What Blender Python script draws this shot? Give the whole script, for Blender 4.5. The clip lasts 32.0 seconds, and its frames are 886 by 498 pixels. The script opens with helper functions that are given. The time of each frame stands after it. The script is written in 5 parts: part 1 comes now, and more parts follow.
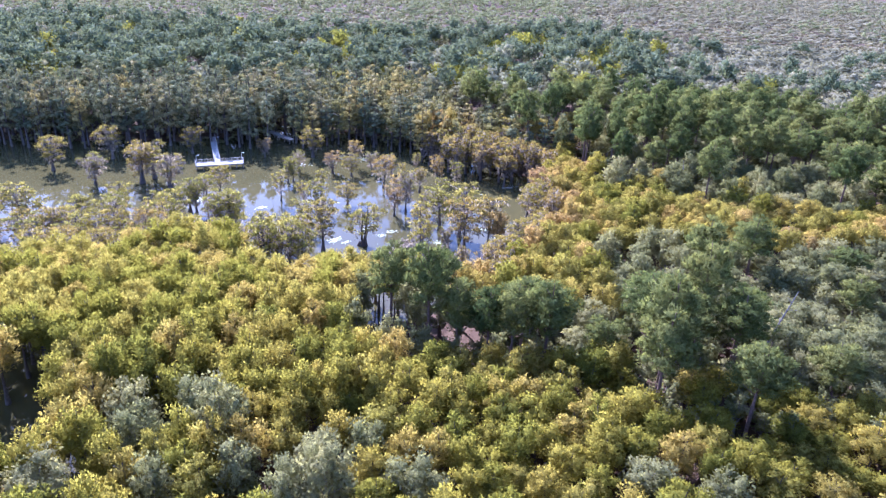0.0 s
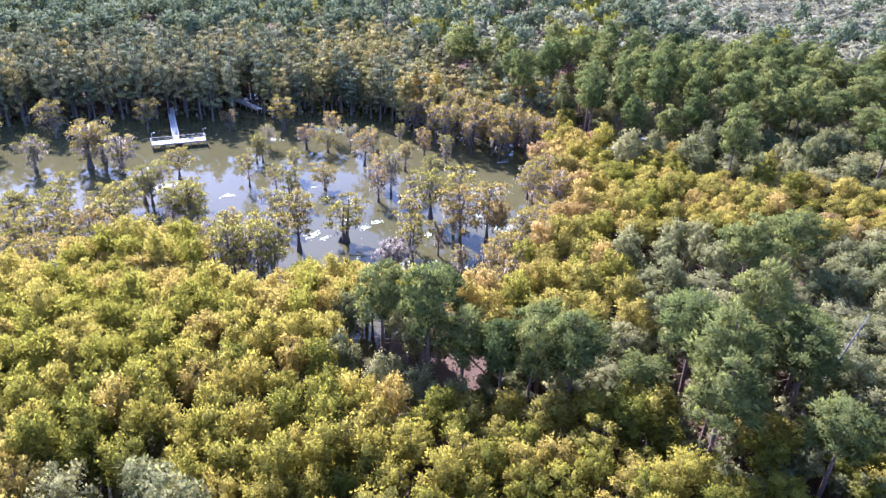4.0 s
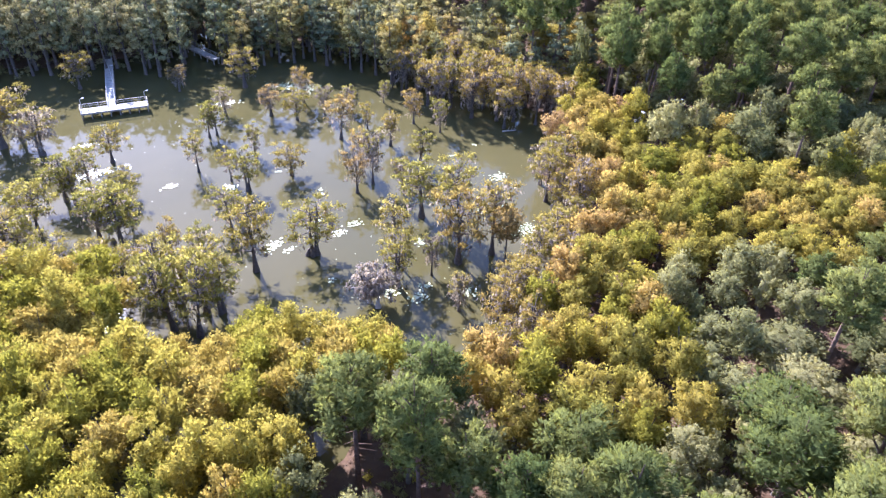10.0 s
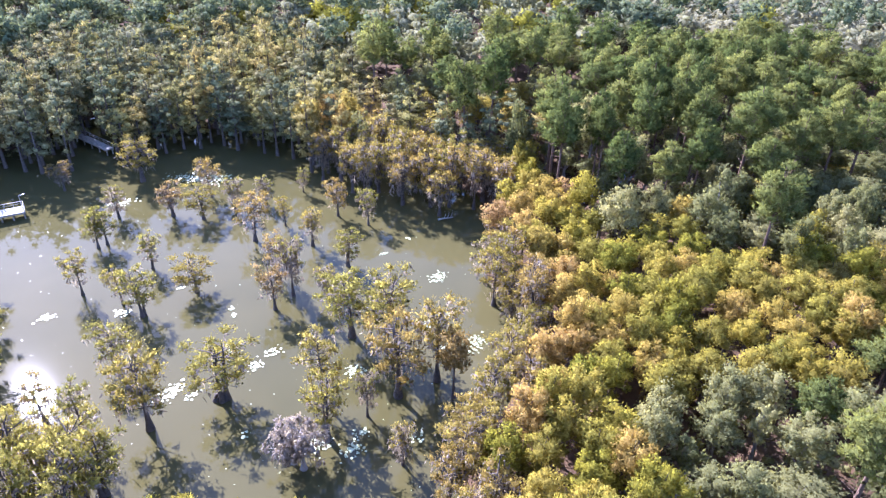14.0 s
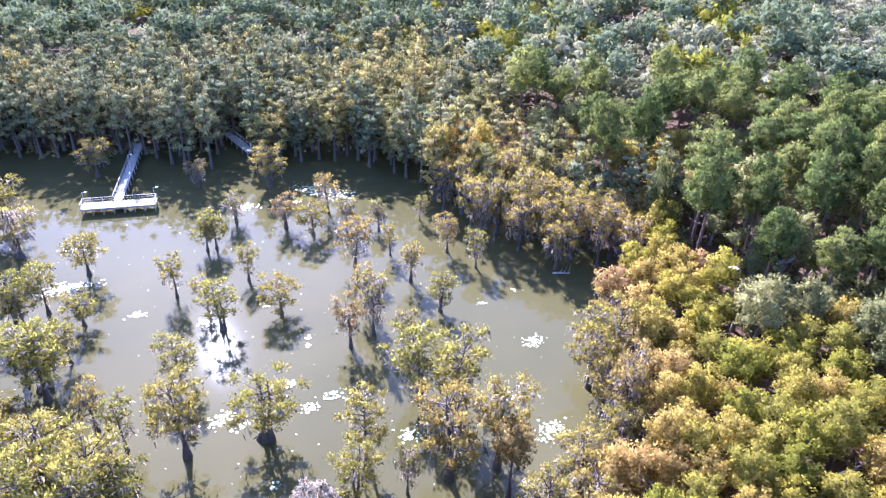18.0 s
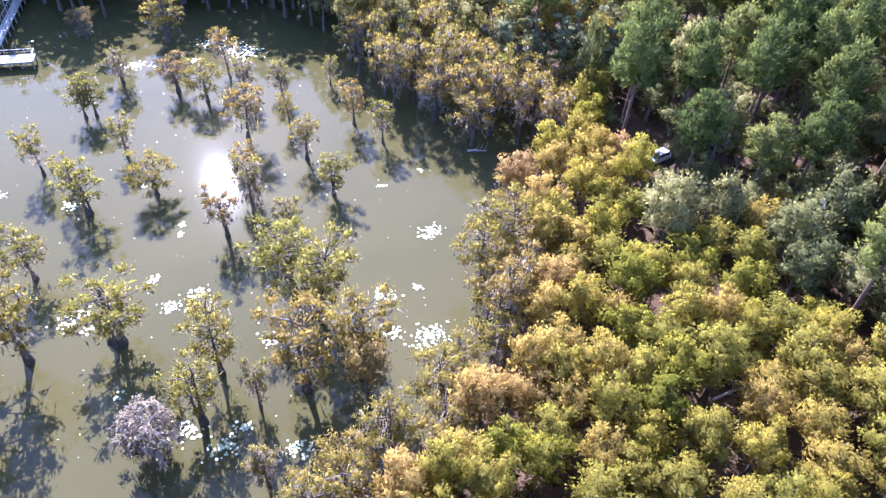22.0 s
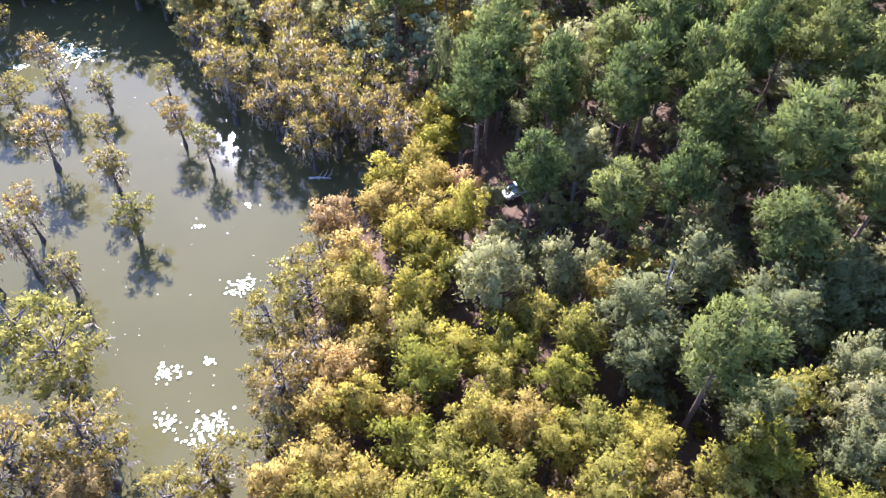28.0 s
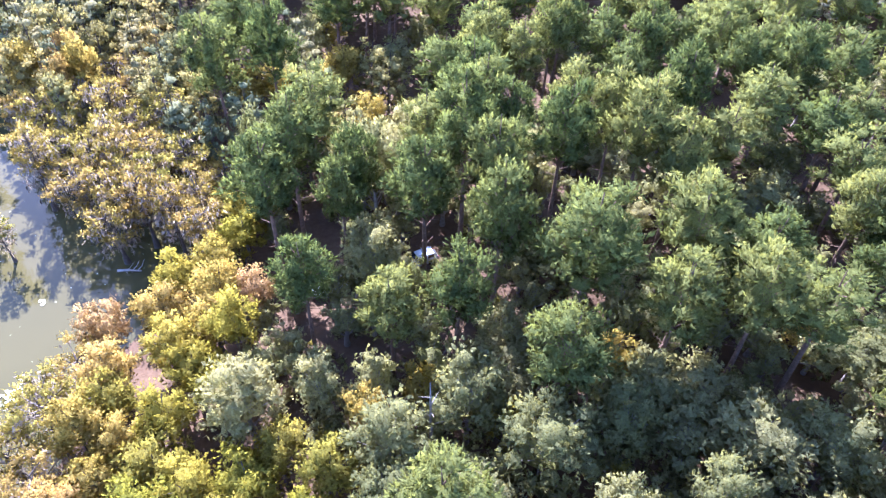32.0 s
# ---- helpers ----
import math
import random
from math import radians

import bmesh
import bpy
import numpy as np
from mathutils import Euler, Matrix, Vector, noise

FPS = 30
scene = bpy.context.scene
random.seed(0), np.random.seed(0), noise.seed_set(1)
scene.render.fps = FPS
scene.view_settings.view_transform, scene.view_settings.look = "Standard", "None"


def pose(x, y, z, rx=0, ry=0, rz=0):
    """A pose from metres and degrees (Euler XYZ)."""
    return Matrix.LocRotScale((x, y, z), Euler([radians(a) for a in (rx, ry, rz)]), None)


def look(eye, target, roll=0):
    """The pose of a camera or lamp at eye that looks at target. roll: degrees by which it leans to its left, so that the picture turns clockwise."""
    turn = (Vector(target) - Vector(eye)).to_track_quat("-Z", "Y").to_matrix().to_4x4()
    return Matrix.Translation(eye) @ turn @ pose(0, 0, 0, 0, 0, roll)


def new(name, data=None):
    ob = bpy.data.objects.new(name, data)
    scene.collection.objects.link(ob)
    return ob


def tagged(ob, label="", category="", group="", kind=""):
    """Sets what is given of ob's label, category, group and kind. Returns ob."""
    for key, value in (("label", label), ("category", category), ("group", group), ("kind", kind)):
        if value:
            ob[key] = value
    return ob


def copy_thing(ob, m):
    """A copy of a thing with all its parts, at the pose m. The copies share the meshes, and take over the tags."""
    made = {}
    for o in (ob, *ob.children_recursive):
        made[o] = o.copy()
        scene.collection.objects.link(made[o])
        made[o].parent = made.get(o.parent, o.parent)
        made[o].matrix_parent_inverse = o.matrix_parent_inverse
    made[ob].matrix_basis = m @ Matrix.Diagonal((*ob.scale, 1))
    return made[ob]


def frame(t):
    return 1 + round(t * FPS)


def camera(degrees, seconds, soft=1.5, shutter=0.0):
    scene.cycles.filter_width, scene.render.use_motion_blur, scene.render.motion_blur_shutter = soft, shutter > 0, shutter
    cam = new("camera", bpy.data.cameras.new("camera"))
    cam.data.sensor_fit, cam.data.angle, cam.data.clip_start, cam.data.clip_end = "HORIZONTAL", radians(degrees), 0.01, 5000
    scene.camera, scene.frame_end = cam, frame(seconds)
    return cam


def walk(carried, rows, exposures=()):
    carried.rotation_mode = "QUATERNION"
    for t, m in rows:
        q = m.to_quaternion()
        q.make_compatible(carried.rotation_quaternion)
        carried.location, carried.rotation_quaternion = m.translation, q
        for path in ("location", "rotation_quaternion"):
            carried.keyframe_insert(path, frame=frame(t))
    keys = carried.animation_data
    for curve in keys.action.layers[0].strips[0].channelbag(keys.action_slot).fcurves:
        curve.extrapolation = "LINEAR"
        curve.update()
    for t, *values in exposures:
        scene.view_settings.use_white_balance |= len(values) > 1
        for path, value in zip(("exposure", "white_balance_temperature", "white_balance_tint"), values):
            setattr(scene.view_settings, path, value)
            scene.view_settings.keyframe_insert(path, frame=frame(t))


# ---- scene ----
cam = camera(64.66, 32.0, soft=1.3)
PATH = [
    (0, (0.321, -0.762, 70.626), (0.341, 1.062, 69.806), 2.6),
    (0.5, (-0.157, 2.225, 70.755), (-0.13, 4.048, 69.934), 2.6),
    (1, (-0.681, 5.096, 70.958), (-0.602, 6.918, 70.138), 2.7),
    (1.5, (-1.131, 7.926, 71.138), (-1.054, 9.747, 70.316), 2.7),
    (2, (-1.665, 10.987, 71.281), (-1.585, 12.807, 70.456), 2.8),
    (2.5, (-2.117, 14.082, 71.366), (-2.034, 15.901, 70.54), 2.9),
    (4.5, (-2.666, 25.366, 71.988), (-2.586, 27.101, 70.996), 1.8),
    (5, (-2.517, 28.473, 72.027), (-2.439, 30.2, 71.022), 1.8),
    (5.5, (-2.299, 31.848, 72.049), (-2.222, 33.503, 70.93), 1.9),
    (6, (-2.043, 35.139, 72.044), (-1.968, 36.766, 70.883), 1.9),
    (6.5, (-1.885, 38.335, 72.042), (-1.788, 39.958, 70.878), 1.8),
    (7, (-1.768, 41.421, 72.076), (-1.668, 43.042, 70.908), 1.8),
    (7.5, (-1.681, 44.378, 72.156), (-1.583, 45.998, 70.986), 1.8),
    (8, (-1.655, 47.392, 72.195), (-1.558, 49.01, 71.024), 1.8),
    (8.5, (-1.511, 50.348, 72.185), (-1.415, 51.965, 71.012), 1.8),
    (9, (-1.392, 53.228, 72.153), (-1.297, 54.844, 70.979), 1.8),
    (9.5, (-1.309, 56.054, 72.084), (-1.214, 57.671, 70.91), 1.8),
    (10, (-1.287, 58.876, 71.963), (-1.191, 60.493, 70.789), 1.8),
    (10.5, (-1.304, 61.606, 71.852), (-1.208, 63.223, 70.68), 1.8),
    (11, (-1.289, 64.37, 71.799), (-1.191, 65.989, 70.628), 1.9),
    (11.5, (-1.29, 67.239, 71.781), (-1.191, 68.873, 70.632), 1.8),
    (12, (-0.908, 69.94, 71.683), (-0.811, 71.627, 70.614), 1.7),
    (12.5, (-0.593, 72.611, 71.589), (-0.321, 74.285, 70.528), 1.7),
    (13, (-0.57, 75.46, 71.623), (-0.137, 77.101, 70.565), 1.8),
    (13.5, (-0.191, 78.016, 71.769), (0.245, 79.655, 70.707), 1.9),
    (14, (0.543, 80.252, 71.841), (0.823, 81.92, 70.773), 1.6),
    (14.5, (1.791, 82.138, 71.755), (1.676, 83.822, 70.681), 1.3),
    (16.5, (6.812, 89.032, 70.995), (6.651, 90.726, 69.945), 1.7),
    (17, (8.504, 90.524, 70.979), (8.337, 92.22, 69.932), 1.7),
    (17.5, (10.576, 92.03, 71.0), (10.381, 93.723, 69.953), 1.7),
    (18, (12.742, 93.667, 70.987), (12.538, 95.36, 69.942), 1.7),
    (18.5, (14.881, 95.446, 70.915), (14.67, 97.139, 69.872), 1.6),
    (19, (16.893, 97.27, 70.779), (16.677, 98.965, 69.739), 1.5),
    (19.5, (18.76, 99.186, 70.65), (18.54, 100.882, 69.612), 1.5),
    (20, (20.458, 101.112, 70.593), (20.239, 102.809, 69.558), 1.6),
    (20.5, (22.133, 103.068, 70.579), (21.93, 104.693, 69.432), 1.9),
    (21, (23.862, 105.08, 70.573), (23.663, 106.689, 69.403), 2.1),
    (21.5, (25.56, 107.142, 70.553), (25.362, 108.748, 69.377), 2.2),
    (22, (27.152, 109.202, 70.521), (26.997, 110.614, 69.113), 2.9),
    (22.5, (28.815, 111.555, 70.627), (28.684, 112.842, 69.102), 3.3),
    (23, (30.557, 113.853, 70.761), (30.424, 115.137, 69.233), 3.2),
    (23.5, (32.324, 116.058, 70.887), (32.188, 117.34, 69.358), 3.1),
    (24, (34.164, 118.254, 70.962), (34.024, 119.533, 69.431), 2.8),
    (24.5, (35.942, 120.401, 70.978), (35.8, 121.679, 69.445), 2.7),
    (26.5, (42.655, 128.07, 70.376), (42.521, 129.277, 68.787), 2.6),
    (27, (44.62, 129.727, 70.179), (44.478, 130.937, 68.593), 2.2),
    (27.5, (46.71, 131.25, 70.037), (46.563, 132.465, 68.455), 2.0),
    (28, (48.996, 132.929, 69.871), (48.826, 134.233, 68.364), 1.4),
    (28.5, (51.347, 134.483, 69.709), (51.158, 135.874, 68.284), 1.1),
    (29, (53.696, 136.108, 69.628), (53.511, 137.498, 68.202), 1.1),
    (29.5, (56.281, 137.848, 69.599), (56.099, 139.236, 68.17), 1.2),
    (30, (58.951, 139.513, 69.58), (58.772, 140.901, 68.15), 1.3),
    (30.5, (61.699, 141.176, 69.459), (61.523, 142.566, 68.032), 1.3),
    (31, (64.587, 142.622, 69.346), (64.414, 144.018, 67.924), 1.4),
    (31.5, (67.381, 144.085, 69.169), (67.216, 145.488, 67.754), 1.7),
    (32, (70.077, 145.54, 69.109), (69.92, 146.951, 67.7), 2.0),
]
EXPOSURES = [
    (0, 2.22, 4850, 40), (6, 2.43, 5270, 34), (12, 2.37, 5400, 32), (14, 2.48, 5250, 34),
    (17, 2.66, 5090, 36), (20, 2.71, 5130, 35), (22, 2.54, 5160, 34), (23, 2.23, 5590, 30),
    (24.5, 2.35, 5150, 31), (27, 2.44, 5320, 29), (29, 2.65, 5200, 31), (32, 3.05, 5120, 34),
]
walk(cam, [(t, look(eye, target, roll)) for t, eye, target, roll in PATH], EXPOSURES)

# ---- light ----
SUN_UP, SUN_SIDE = 38.2, -29.0      # elevation, and degrees east of straight ahead
world = bpy.data.worlds.new("sky")
scene.world = world
world.use_nodes = True
wn = world.node_tree
sky = wn.nodes.new("ShaderNodeTexSky")
sky.sky_type = "NISHITA"
sky.sun_disc = False
sky.sun_elevation = radians(SUN_UP)
sky.sun_rotation = radians(SUN_SIDE)
sky.air_density, sky.dust_density, sky.ozone_density = 1.0, 0.5, 3.0
wn.links.new(sky.outputs[0], wn.nodes["Background"].inputs[0])
wn.nodes["Background"].inputs[1].default_value = 0.125
to_sun = Vector((math.sin(radians(SUN_SIDE)) * math.cos(radians(SUN_UP)),
                 math.cos(radians(SUN_SIDE)) * math.cos(radians(SUN_UP)), math.sin(radians(SUN_UP))))
sun = new("sun", bpy.data.lights.new("sun", "SUN"))
sun.data.energy, sun.data.angle, sun.data.color = 4.8, radians(0.5), (1.0, 0.96, 0.90)
sun.matrix_world = look(to_sun * 300, (0, 0, 0))


# ---- materials ----
def material(name, rough=0.8, spec=0.3):
    m = bpy.data.materials.new(name)
    m.use_nodes = True
    b = m.node_tree.nodes["Principled BSDF"]
    b.inputs["Roughness"].default_value = rough
    b.inputs["Specular IOR Level"].default_value = spec
    return m, m.node_tree, b


def ramp(nt, stops, interpolation="LINEAR"):
    r = nt.nodes.new("ShaderNodeValToRGB")
    r.color_ramp.interpolation = interpolation
    while len(r.color_ramp.elements) < len(stops):
        r.color_ramp.elements.new(0.5)
    for e, (p, c) in zip(r.color_ramp.elements, stops):
        e.position, e.color = p, (*c, 1)
    return r


def texture_noise(nt, scale, detail=3.0, rough=0.6, position=True):
    n = nt.nodes.new("ShaderNodeTexNoise")
    n.inputs["Scale"].default_value = scale
    n.inputs["Detail"].default_value = detail
    n.inputs["Roughness"].default_value = rough
    if position:
        g = nt.nodes.new("ShaderNodeNewGeometry")
        nt.links.new(g.outputs["Position"], n.inputs["Vector"])
    else:
        g = nt.nodes.new("ShaderNodeTexCoord")
        nt.links.new(g.outputs["Object"], n.inputs["Vector"])
    return n


def math_node(nt, op, a, b):
    n = nt.nodes.new("ShaderNodeMath")
    n.operation = op
    for i, v in enumerate((a, b)):
        if isinstance(v, (int, float)):
            n.inputs[i].default_value = v
        else:
            nt.links.new(v, n.inputs[i])
    return n.outputs[0]


def mix_colour(nt, fac, a, b, blend="MIX"):
    n = nt.nodes.new("ShaderNodeMix")
    n.data_type, n.blend_type = "RGBA", blend
    for i, v in ((0, fac), (6, a), (7, b)):
        if isinstance(v, (int, float)):
            n.inputs[i].default_value = v
        elif isinstance(v, tuple):
            n.inputs[i].default_value = (*v, 1)
        else:
            nt.links.new(v, n.inputs[i])
    return n.outputs[2]


def foliage(name, stops, through_light=0.66, spec=0.02, rough=0.8, tone=0.45, patch=0.1, holes=0.46, fine=8.0):
    """Leaves: the colour drifts from tree to tree, from patch to patch and from spray to spray; some light comes through."""
    m, nt, b = material(name, rough, spec)
    info = nt.nodes.new("ShaderNodeObjectInfo")
    geo = nt.nodes.new("ShaderNodeNewGeometry")
    big = texture_noise(nt, patch, 3)
    small = texture_noise(nt, 0.8, 2)
    f = math_node(nt, "MULTIPLY", info.outputs["Random"], 0.8)
    f = math_node(nt, "ADD", f, math_node(nt, "MULTIPLY", big.outputs[0], 0.5))
    f = math_node(nt, "ADD", f, math_node(nt, "MULTIPLY", small.outputs[0], 0.16))
    f = math_node(nt, "SUBTRACT", f, 0.24)
    r = ramp(nt, stops)
    nt.links.new(f, r.inputs[0])
    v = math_node(nt, "ADD", math_node(nt, "MULTIPLY", geo.outputs["Random Per Island"], tone), 1.0 - tone * 0.5)
    grey = nt.nodes.new("ShaderNodeCombineColor")
    for i in range(3):
        nt.links.new(v, grey.inputs[i])
    col = mix_colour(nt, 1.0, r.outputs[0], grey.outputs[0], "MULTIPLY")
    # Light and dark of leaflets put into the colour as a random speckle.
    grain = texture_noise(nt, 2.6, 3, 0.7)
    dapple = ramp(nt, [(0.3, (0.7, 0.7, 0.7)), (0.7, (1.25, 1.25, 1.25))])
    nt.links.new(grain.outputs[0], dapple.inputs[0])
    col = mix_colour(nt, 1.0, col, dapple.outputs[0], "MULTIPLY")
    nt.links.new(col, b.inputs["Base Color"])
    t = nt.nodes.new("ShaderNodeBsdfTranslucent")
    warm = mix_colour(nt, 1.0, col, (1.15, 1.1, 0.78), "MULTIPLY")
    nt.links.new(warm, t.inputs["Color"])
    mix = nt.nodes.new("ShaderNodeMixShader")
    mix.inputs[0].default_value = through_light
    nt.links.new(b.outputs[0], mix.inputs[1])
    nt.links.new(t.outputs[0], mix.inputs[2])
    # gaps between the leaflets, and their relief
    gaps = texture_noise(nt, fine, 2, 0.6)
    gap = math_node(nt, "LESS_THAN", gaps.outputs[0], holes)
    clear = nt.nodes.new("ShaderNodeBsdfTransparent")
    lace = nt.nodes.new("ShaderNodeMixShader")
    nt.links.new(gap, lace.inputs[0])
    nt.links.new(mix.outputs[0], lace.inputs[1])
    nt.links.new(clear.outputs[0], lace.inputs[2])
    nt.links.new(lace.outputs[0], nt.nodes["Material Output"].inputs["Surface"])
    bump = nt.nodes.new("ShaderNodeBump")
    bump.inputs["Strength"].default_value, bump.inputs["Distance"].default_value = 0.5, 0.1
    nt.links.new(gaps.outputs[0], bump.inputs["Height"])
    nt.links.new(bump.outputs[0], b.inputs["Normal"])
    nt.links.new(bump.outputs[0], t.inputs["Normal"])
    return m


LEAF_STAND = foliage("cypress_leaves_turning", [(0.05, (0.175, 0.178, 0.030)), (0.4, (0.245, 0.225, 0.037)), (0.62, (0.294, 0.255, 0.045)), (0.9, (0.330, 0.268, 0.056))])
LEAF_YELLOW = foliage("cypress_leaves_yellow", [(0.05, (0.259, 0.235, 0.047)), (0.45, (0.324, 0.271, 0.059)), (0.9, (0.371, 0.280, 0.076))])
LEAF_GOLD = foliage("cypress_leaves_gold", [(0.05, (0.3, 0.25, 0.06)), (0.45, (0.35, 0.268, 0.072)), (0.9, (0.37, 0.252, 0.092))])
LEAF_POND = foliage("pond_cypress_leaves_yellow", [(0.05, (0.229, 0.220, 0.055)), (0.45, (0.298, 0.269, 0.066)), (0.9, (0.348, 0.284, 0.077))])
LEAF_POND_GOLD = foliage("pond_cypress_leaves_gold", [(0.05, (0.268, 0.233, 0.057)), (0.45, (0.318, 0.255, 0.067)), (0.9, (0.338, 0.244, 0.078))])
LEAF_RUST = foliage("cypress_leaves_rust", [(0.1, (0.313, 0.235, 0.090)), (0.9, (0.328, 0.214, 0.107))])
# Far-shore olive, with a little distance haze mixed into the colour.
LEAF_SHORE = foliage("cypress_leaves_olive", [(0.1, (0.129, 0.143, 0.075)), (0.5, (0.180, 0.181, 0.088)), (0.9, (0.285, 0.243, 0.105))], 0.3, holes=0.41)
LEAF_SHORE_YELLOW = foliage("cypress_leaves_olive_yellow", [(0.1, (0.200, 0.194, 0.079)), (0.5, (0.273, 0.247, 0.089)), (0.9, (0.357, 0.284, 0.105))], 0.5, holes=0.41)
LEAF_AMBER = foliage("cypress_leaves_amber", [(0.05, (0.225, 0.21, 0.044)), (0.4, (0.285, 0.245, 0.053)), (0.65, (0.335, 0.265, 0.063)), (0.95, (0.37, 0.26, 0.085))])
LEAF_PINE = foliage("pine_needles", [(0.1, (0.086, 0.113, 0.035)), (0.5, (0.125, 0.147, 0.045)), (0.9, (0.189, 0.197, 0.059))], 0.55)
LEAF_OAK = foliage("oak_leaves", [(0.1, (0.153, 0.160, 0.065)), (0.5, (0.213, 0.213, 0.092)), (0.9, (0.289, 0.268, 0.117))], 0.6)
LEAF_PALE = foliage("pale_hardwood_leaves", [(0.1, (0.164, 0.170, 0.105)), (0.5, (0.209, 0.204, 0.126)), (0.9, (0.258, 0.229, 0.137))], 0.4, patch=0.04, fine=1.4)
# Paler, bluer copies of pine and oak foliage, with distance haze in the colour.
LEAF_PINE_HAZE = foliage("pine_needles_haze_tint", [(0.1, (0.123, 0.145, 0.076)), (0.5, (0.177, 0.191, 0.091)), (0.9, (0.269, 0.264, 0.120))], 0.42, fine=1.4)
LEAF_OAK_HAZE = foliage("oak_leaves_haze_tint", [(0.1, (0.187, 0.188, 0.109)), (0.5, (0.258, 0.245, 0.139)), (0.9, (0.346, 0.304, 0.164))], 0.4, fine=1.4)
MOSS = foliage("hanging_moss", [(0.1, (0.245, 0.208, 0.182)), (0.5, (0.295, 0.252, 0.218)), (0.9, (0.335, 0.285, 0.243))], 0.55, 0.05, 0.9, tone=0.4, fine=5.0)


def bark(name, dark, light, scale=2.5):
    m, nt, b = material(name, 0.9, 0.15)
    n = texture_noise(nt, scale, 6, 0.7)
    r = ramp(nt, [(0.3, dark), (0.7, light)])
    nt.links.new(n.outputs[0], r.inputs[0])
    nt.links.new(r.outputs[0], b.inputs["Base Color"])
    bump = nt.nodes.new("ShaderNodeBump")
    bump.inputs["Strength"].default_value = 0.6
    nt.links.new(n.outputs[0], bump.inputs["Height"])
    nt.links.new(bump.outputs[0], b.inputs["Normal"])
    return m


BARK_CYPRESS = bark("cypress_bark", (0.05, 0.04, 0.033), (0.14, 0.115, 0.095))
BARK_PINE = bark("pine_bark", (0.07, 0.045, 0.032), (0.20, 0.13, 0.09))
BARK_OAK = bark("oak_bark", (0.10, 0.085, 0.07), (0.26, 0.23, 0.20))
BARK_DEAD = bark("bleached_wood", (0.28, 0.25, 0.22), (0.5, 0.46, 0.41))


def ground_material():
    m, nt, b = material("forest_floor", 0.95, 0.1)
    a = texture_noise(nt, 0.12, 5)
    c = texture_noise(nt, 1.6, 6, 0.7)
    r1 = ramp(nt, [(0.3, (0.06, 0.036, 0.02)), (0.55, (0.10, 0.062, 0.038)), (0.8, (0.17, 0.115, 0.062))])
    r2 = ramp(nt, [(0.3, (0.04, 0.026, 0.017)), (0.7, (0.10, 0.064, 0.036))])
    nt.links.new(a.outputs[0], r1.inputs[0])
    nt.links.new(c.outputs[0], r2.inputs[0])
    nt.links.new(mix_colour(nt, 0.5, r1.outputs[0], r2.outputs[0]), b.inputs["Base Color"])
    bump = nt.nodes.new("ShaderNodeBump")
    bump.inputs["Strength"].default_value, bump.inputs["Distance"].default_value = 0.7, 0.2
    nt.links.new(c.outputs[0], bump.inputs["Height"])
    nt.links.new(bump.outputs[0], b.inputs["Normal"])
    return m


def water_material():
    m, nt, b = material("murky_water", 0.031, 0.32)
    b.inputs["IOR"].default_value = 1.33
    a = texture_noise(nt, 0.035, 3)
    r = ramp(nt, [(0.3, (0.054, 0.049, 0.019)), (0.7, (0.070, 0.061, 0.024))])
    nt.links.new(a.outputs[0], r.inputs[0])
    nt.links.new(r.outputs[0], b.inputs["Base Color"])
    ripple = texture_noise(nt, 1.3, 2, 0.5)
    bump = nt.nodes.new("ShaderNodeBump")
    bump.inputs["Strength"].default_value, bump.inputs["Distance"].default_value = 0.012, 0.03
    nt.links.new(ripple.outputs[0], bump.inputs["Height"])
    nt.links.new(bump.outputs[0], b.inputs["Normal"])
    return m


def plain(name, low, high, rough=0.6, scale=1.0, spec=0.3, metal=0.0):
    m, nt, b = material(name, rough, spec)
    b.inputs["Metallic"].default_value = metal
    n = texture_noise(nt, scale, 4, 0.6, position=False)
    r = ramp(nt, [(0.3, low), (0.7, high)])
    nt.links.new(n.outputs[0], r.inputs[0])
    nt.links.new(r.outputs[0], b.inputs["Base Color"])
    return m


GROUND = ground_material()
WATER = water_material()
SAND = plain("pale_sand", (0.30, 0.25, 0.20), (0.44, 0.38, 0.31), 0.95, 0.4)
PAD = plain("lily_pad", (0.30, 0.36, 0.17), (0.48, 0.50, 0.30), 0.32, 3.0, 0.6)
DECK = plain("weathered_planks", (0.22, 0.205, 0.185), (0.40, 0.375, 0.34), 0.8, 1.5)
POST = plain("weathered_posts", (0.20, 0.17, 0.14), (0.36, 0.32, 0.27), 0.85, 2.0)
STEEL = plain("galvanised_steel", (0.45, 0.45, 0.46), (0.6, 0.6, 0.6), 0.4, 2.0, 0.5, 0.8)
LAMP_GLASS = plain("frosted_lamp_glass", (0.7, 0.7, 0.7), (0.8, 0.8, 0.78), 0.3)
PAINT_WHITE = plain("white_car_paint", (0.72, 0.72, 0.72), (0.78, 0.78, 0.78), 0.25, 1.0, 0.6)
PAINT_SILVER = plain("silver_blue_car_paint", (0.42, 0.48, 0.55), (0.5, 0.56, 0.62), 0.25, 1.0, 0.6, 0.3)
GLASS_DARK = plain("tinted_glass", (0.015, 0.018, 0.02), (0.03, 0.035, 0.04), 0.05, 1.0, 0.8)
RUBBER = plain("tyre_rubber", (0.02, 0.02, 0.02), (0.04, 0.04, 0.04), 0.9)
PLASTIC = plain("dark_trim", (0.03, 0.03, 0.03), (0.05, 0.05, 0.05), 0.6)
RED_LENS = plain("tail_lens", (0.3, 0.02, 0.02), (0.4, 0.03, 0.03), 0.2)
CLEAR_LENS = plain("head_lens", (0.7, 0.7, 0.7), (0.8, 0.8, 0.8), 0.1)


